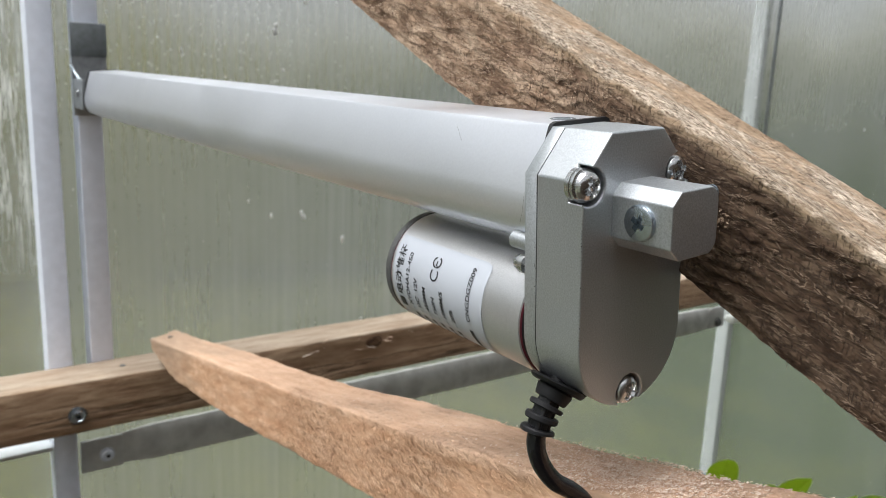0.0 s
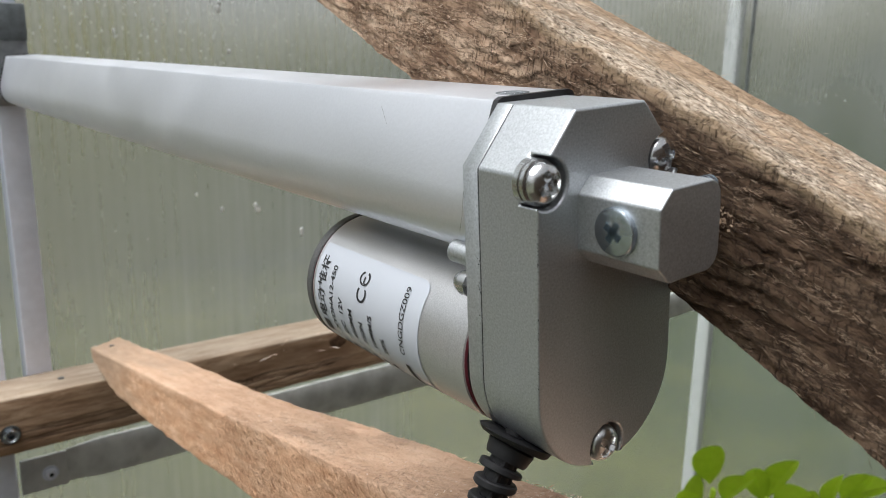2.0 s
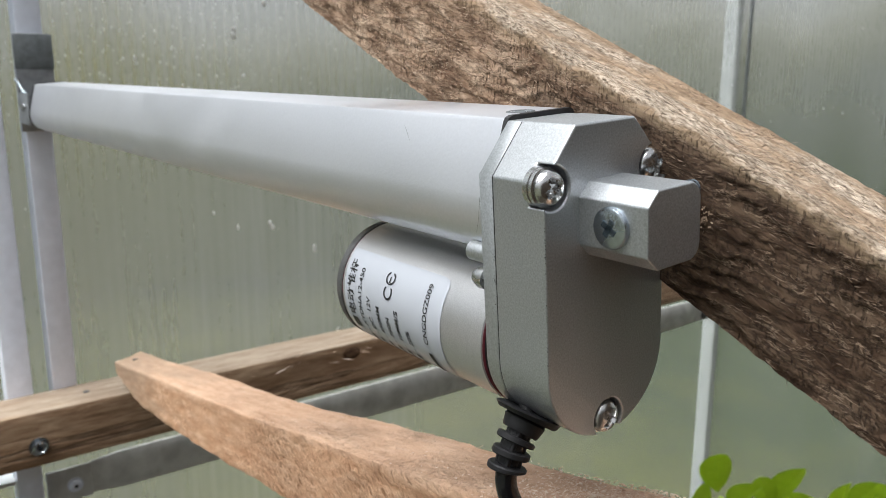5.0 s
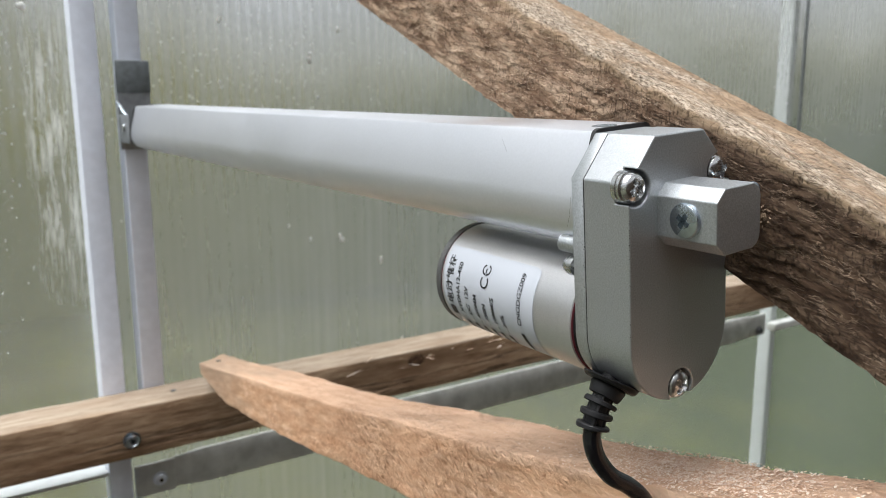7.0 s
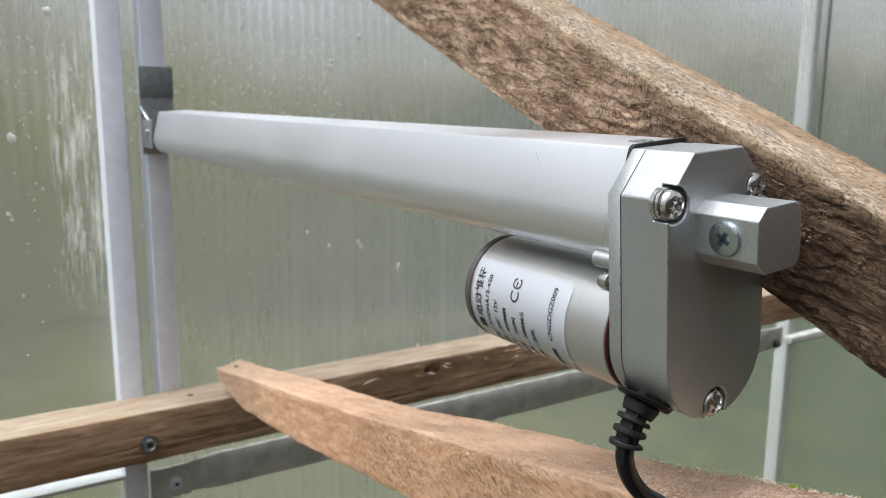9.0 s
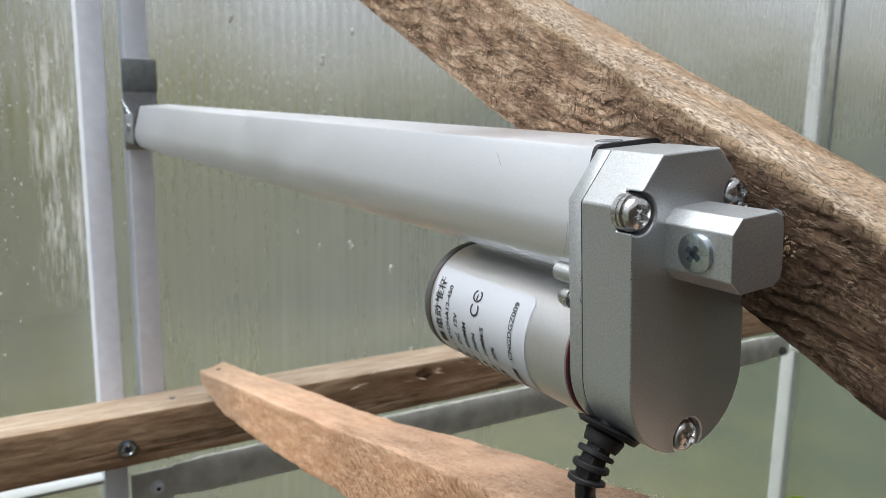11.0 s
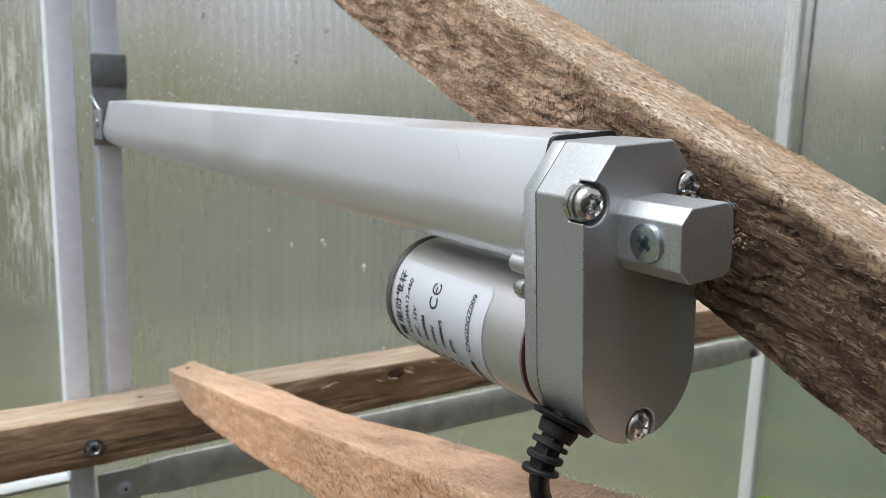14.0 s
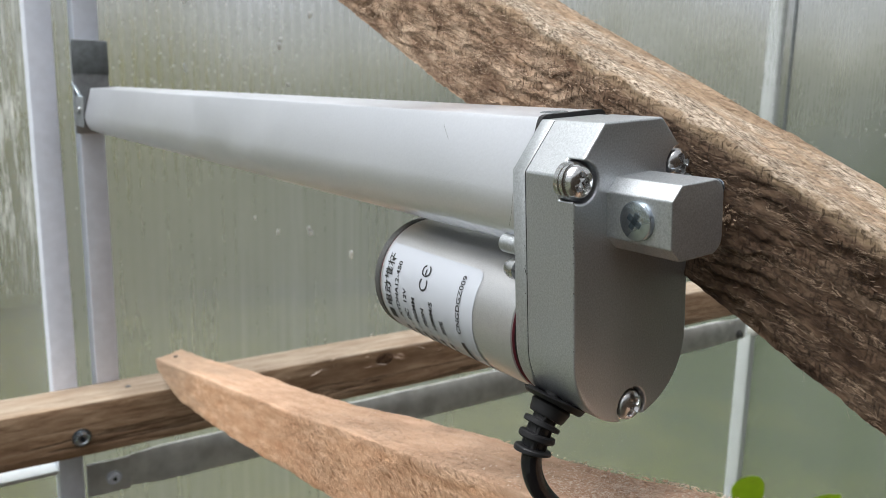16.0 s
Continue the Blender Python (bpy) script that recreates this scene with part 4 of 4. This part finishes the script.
thing("wood_splinters", bm, FIBRE, "torn pale splinters round the screw hole", "splinters", kind="stuff")


# ---- torn fibres on the timbers ----
def sliver(bm, p, way, out, length, thick, lift):
    """A thin fibre that lies along a sawn face and lifts off at its end."""
    side = way.cross(out).normalized()
    rows = []
    for t, r in ((0.0, 0.5), (0.5, 1.0), (1.0, 0.15)):
        c = p + way * (length * t) + out * (lift * t * t)
        rows.append([c + side * thick * r, c + out * thick * r * 0.9, c - side * thick * r])
    loft([[tuple(q) for q in row] for row in rows], bm)


bm, rng = bmesh.new(), random.Random(77)
BEAM_M = pose(0.030, 0.0, 1.5925, 23.6, 0, 0)
for i in range(3600):
    y = -0.075 + 0.33 * rng.random() ** 1.3
    x0, x1, z0, z1, z2 = beam_section(y)
    if i % 4:
        if y < 0.05 and i % 3:
            continue
        p, out = Vector((-0.0001, y, rng.uniform(z0 + 0.001, z1 - 0.001))), Vector((-1, 0, 0))
        a = radians(rng.gauss(14, 22))
        way = Vector((0, -math.cos(a), math.sin(a)))
        length = rng.uniform(0.0006, 0.0026)
    else:
        q = rng.uniform(0.05, 0.95)
        p, out = Vector((q * x1, y, z1 + (z2 - z1) * q - 0.0001)), Vector((0, 0, 1))
        a = radians(rng.gauss(0, 22))
        way = Vector((math.sin(a), -math.cos(a), 0))
        length = rng.uniform(0.001, 0.0045)
    sliver(bm, p, way, out, length, rng.uniform(0.00007, 0.00018), rng.uniform(0.0001, 0.0005))
for i in range(260):
    y = rng.uniform(-0.06, 0.16)
    q, a = rng.uniform(0.05, 0.98), radians(rng.gauss(20, 40))
    x0, x1, z0, z1, z2 = beam_section(y)
    sliver(bm, Vector((q * x1, y, z1 + (z2 - z1) * q)), Vector((math.sin(a), -math.cos(a), rng.uniform(0.0, 0.35))).normalized(), Vector((0, 0, 1)), rng.uniform(0.002, 0.007), rng.uniform(0.00004, 0.00008), rng.uniform(0.0002, 0.0010))
for i in range(40):
    y = rng.uniform(-0.05, 0.30)
    x0, x1, z0, z1, z2 = beam_section(y)
    at_top = rng.random() < 0.5
    q = rng.random()
    p = Vector((q * x1 if at_top else 0.0005, y, z1 + (z2 - z1) * q - 0.0003 if at_top else z0))
    way = Vector((rng.gauss(0, 0.5), rng.gauss(0, 0.6), 1 if at_top else -1)).normalized()
    sliver(bm, p, way, Vector((0, 1, 0)), rng.uniform(0.0015, 0.005), 0.00006, rng.uniform(-0.001, 0.001))
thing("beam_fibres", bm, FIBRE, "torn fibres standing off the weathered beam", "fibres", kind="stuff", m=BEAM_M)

bm = bmesh.new()
for i in range(60):
    y, steep = rng.uniform(0.10, 0.52), rng.gauss(0.4, 0.5)
    front = rng.random() < 0.35
    p = Vector((0.0002, y, rng.uniform(0.006, 0.034))) if front else Vector((rng.uniform(-0.04, 0.001), y, 0.0368))
    way = Vector((0.05, math.cos(steep), -math.sin(steep))) if front else Vector((rng.gauss(0, 0.3), rng.choice((-1, 1)), 0.15)).normalized()
    sliver(bm, p, way, Vector((1, 0, 0)) if front else Vector((0, 0, 1)), rng.uniform(0.003, 0.012), rng.uniform(0.0002, 0.0006), rng.uniform(0.0005, 0.0025))
thing("rail_splinters", bm, CHIP, "pale splinters lifting off the wooden rail", "splinters", kind="stuff", m=pose(0, 0.513, 1.350, 0, 0, -90) @ Matrix.Diagonal((-1, 1, 1, 1)))

bm = bmesh.new()
for i in range(3000):
    y = 0.46 * rng.random() ** 1.5 - 0.04
    x0, x1, z0, z1, z2 = board_section(y)
    if i % 3:
        p, out = Vector((0.0, y, rng.uniform(z0 + 0.001, z1 - 0.001))), Vector((-1, 0, 0))
        a = rng.gauss(0.5, 0.7)
        way = Vector((0, -math.cos(a), -math.sin(a)))
    else:
        q = rng.uniform(0.001, x1)
        p, out = Vector((q, y, board_top(q, y))), Vector((0, 0, 1))
        a = rng.gauss(0, 0.8)
        way = Vector((math.sin(a), -math.cos(a), 0))
    sliver(bm, p, way, out, rng.uniform(0.0007, 0.0024), rng.uniform(0.0001, 0.00028), rng.uniform(0.0001, 0.0006))
thing("board_fibres", bm, WOOD_NEW, "fuzzy pale fibres on the fresh board", "fibres", kind="stuff", m=BOARD_M)


# ---- leafy plant ----
def leaf_mesh(length, width, fold, droop):
    bm = bmesh.new()
    rows = []
    for i in range(9):
        t = i / 8
        w = width * 0.92 * (math.sin(math.pi * t ** 0.85) ** 0.65 if 0 < t < 1 else 0.04)
        rows.append([(s * w * 0.5, droop * t * t * length * 0.4 - fold * abs(s) * w * -0.5, t * length) for s in (-1, -0.5, 0, 0.5, 1)])
    bm = loft(rows, bm, (False, False), closed=False)
    bmesh.ops.solidify(bm, geom=bm.faces[:], thickness=0.0006)
    return bm


def plant(x, y, top, leaves, label):
    ob = empty("leafy_plant", pose(x, y, 0.03), label, "plant", "plants by the wall")
    stem = [(0, 0, 0), (0.01, -0.01, top * 0.4), (-0.008, 0.005, top * 0.8), (0, 0, top)]
    part("stem", sweep(curve_points(stem, 6), 0.004, 8), LEAF, ob, "green stem")
    for dx, dz, l, w, turn, lean in leaves:
        part("leaf", leaf_mesh(l, w, 0.5, -0.5), LEAF, ob, m=pose(dx, 0, top + dz, 14, lean, turn))


plant(0.835, 0.50, 1.005, ((-0.010, 0.012, 0.085, 0.050, -40, -10), (-0.024, -0.005, 0.055, 0.050, -30, -55), (0.03, -0.03, 0.06, 0.05, -20, 30), (0.0, -0.05, 0.07, 0.06, -45, 75), (-0.01, -0.06, 0.06, 0.06, -60, -70)), "young plant with bright green oval leaves")
plant(0.985, 0.50, 0.94, ((0.0, 0.0, 0.095, 0.050, -35, 12), (-0.014, 0.0, 0.080, 0.042, -50, -20), (0.03, -0.03, 0.06, 0.06, -20, 55), (-0.02, -0.05, 0.07, 0.06, -40, -75)), "young plant with bright green oval leaves")
plant(1.21, 0.50, 0.85, ((-0.01, 0.0, 0.095, 0.046, -25, -14), (0.025, 0.0, 0.085, 0.042, -50, 24), (0.04, 0.0, 0.080, 0.06, -35, 55), (-0.05, -0.01, 0.08, 0.07, -40, -50), (0.0, -0.04, 0.07, 0.07, -30, 5)), "young plant with yellow-green leaves")

# ---- worn paint along the gearbox edges ----
bm, rng = bmesh.new(), random.Random(4)
for i in range(26):
    z = rng.choice((rng.uniform(-0.034, 0.006), rng.gauss(-0.004, 0.004)))
    m = pose(MIDX - HALF + 0.00012, 0.0001 + abs(rng.gauss(0, 0.00008)), z, 90, 90, -45)
    chip(bm, m, rng.choice((0.00006, 0.00009, 0.00014)), rng)
for i in range(16):
    m = pose(MIDX - HALF - 0.00002, rng.uniform(0.0153, 0.0162), rng.uniform(-0.034, 0.008), 0, -90, 0)
    chip(bm, m, rng.choice((0.00008, 0.00012, 0.0002)), rng)
part("worn_edge", bm, DARK, actuator, "dark nicks in the paint along the edges")
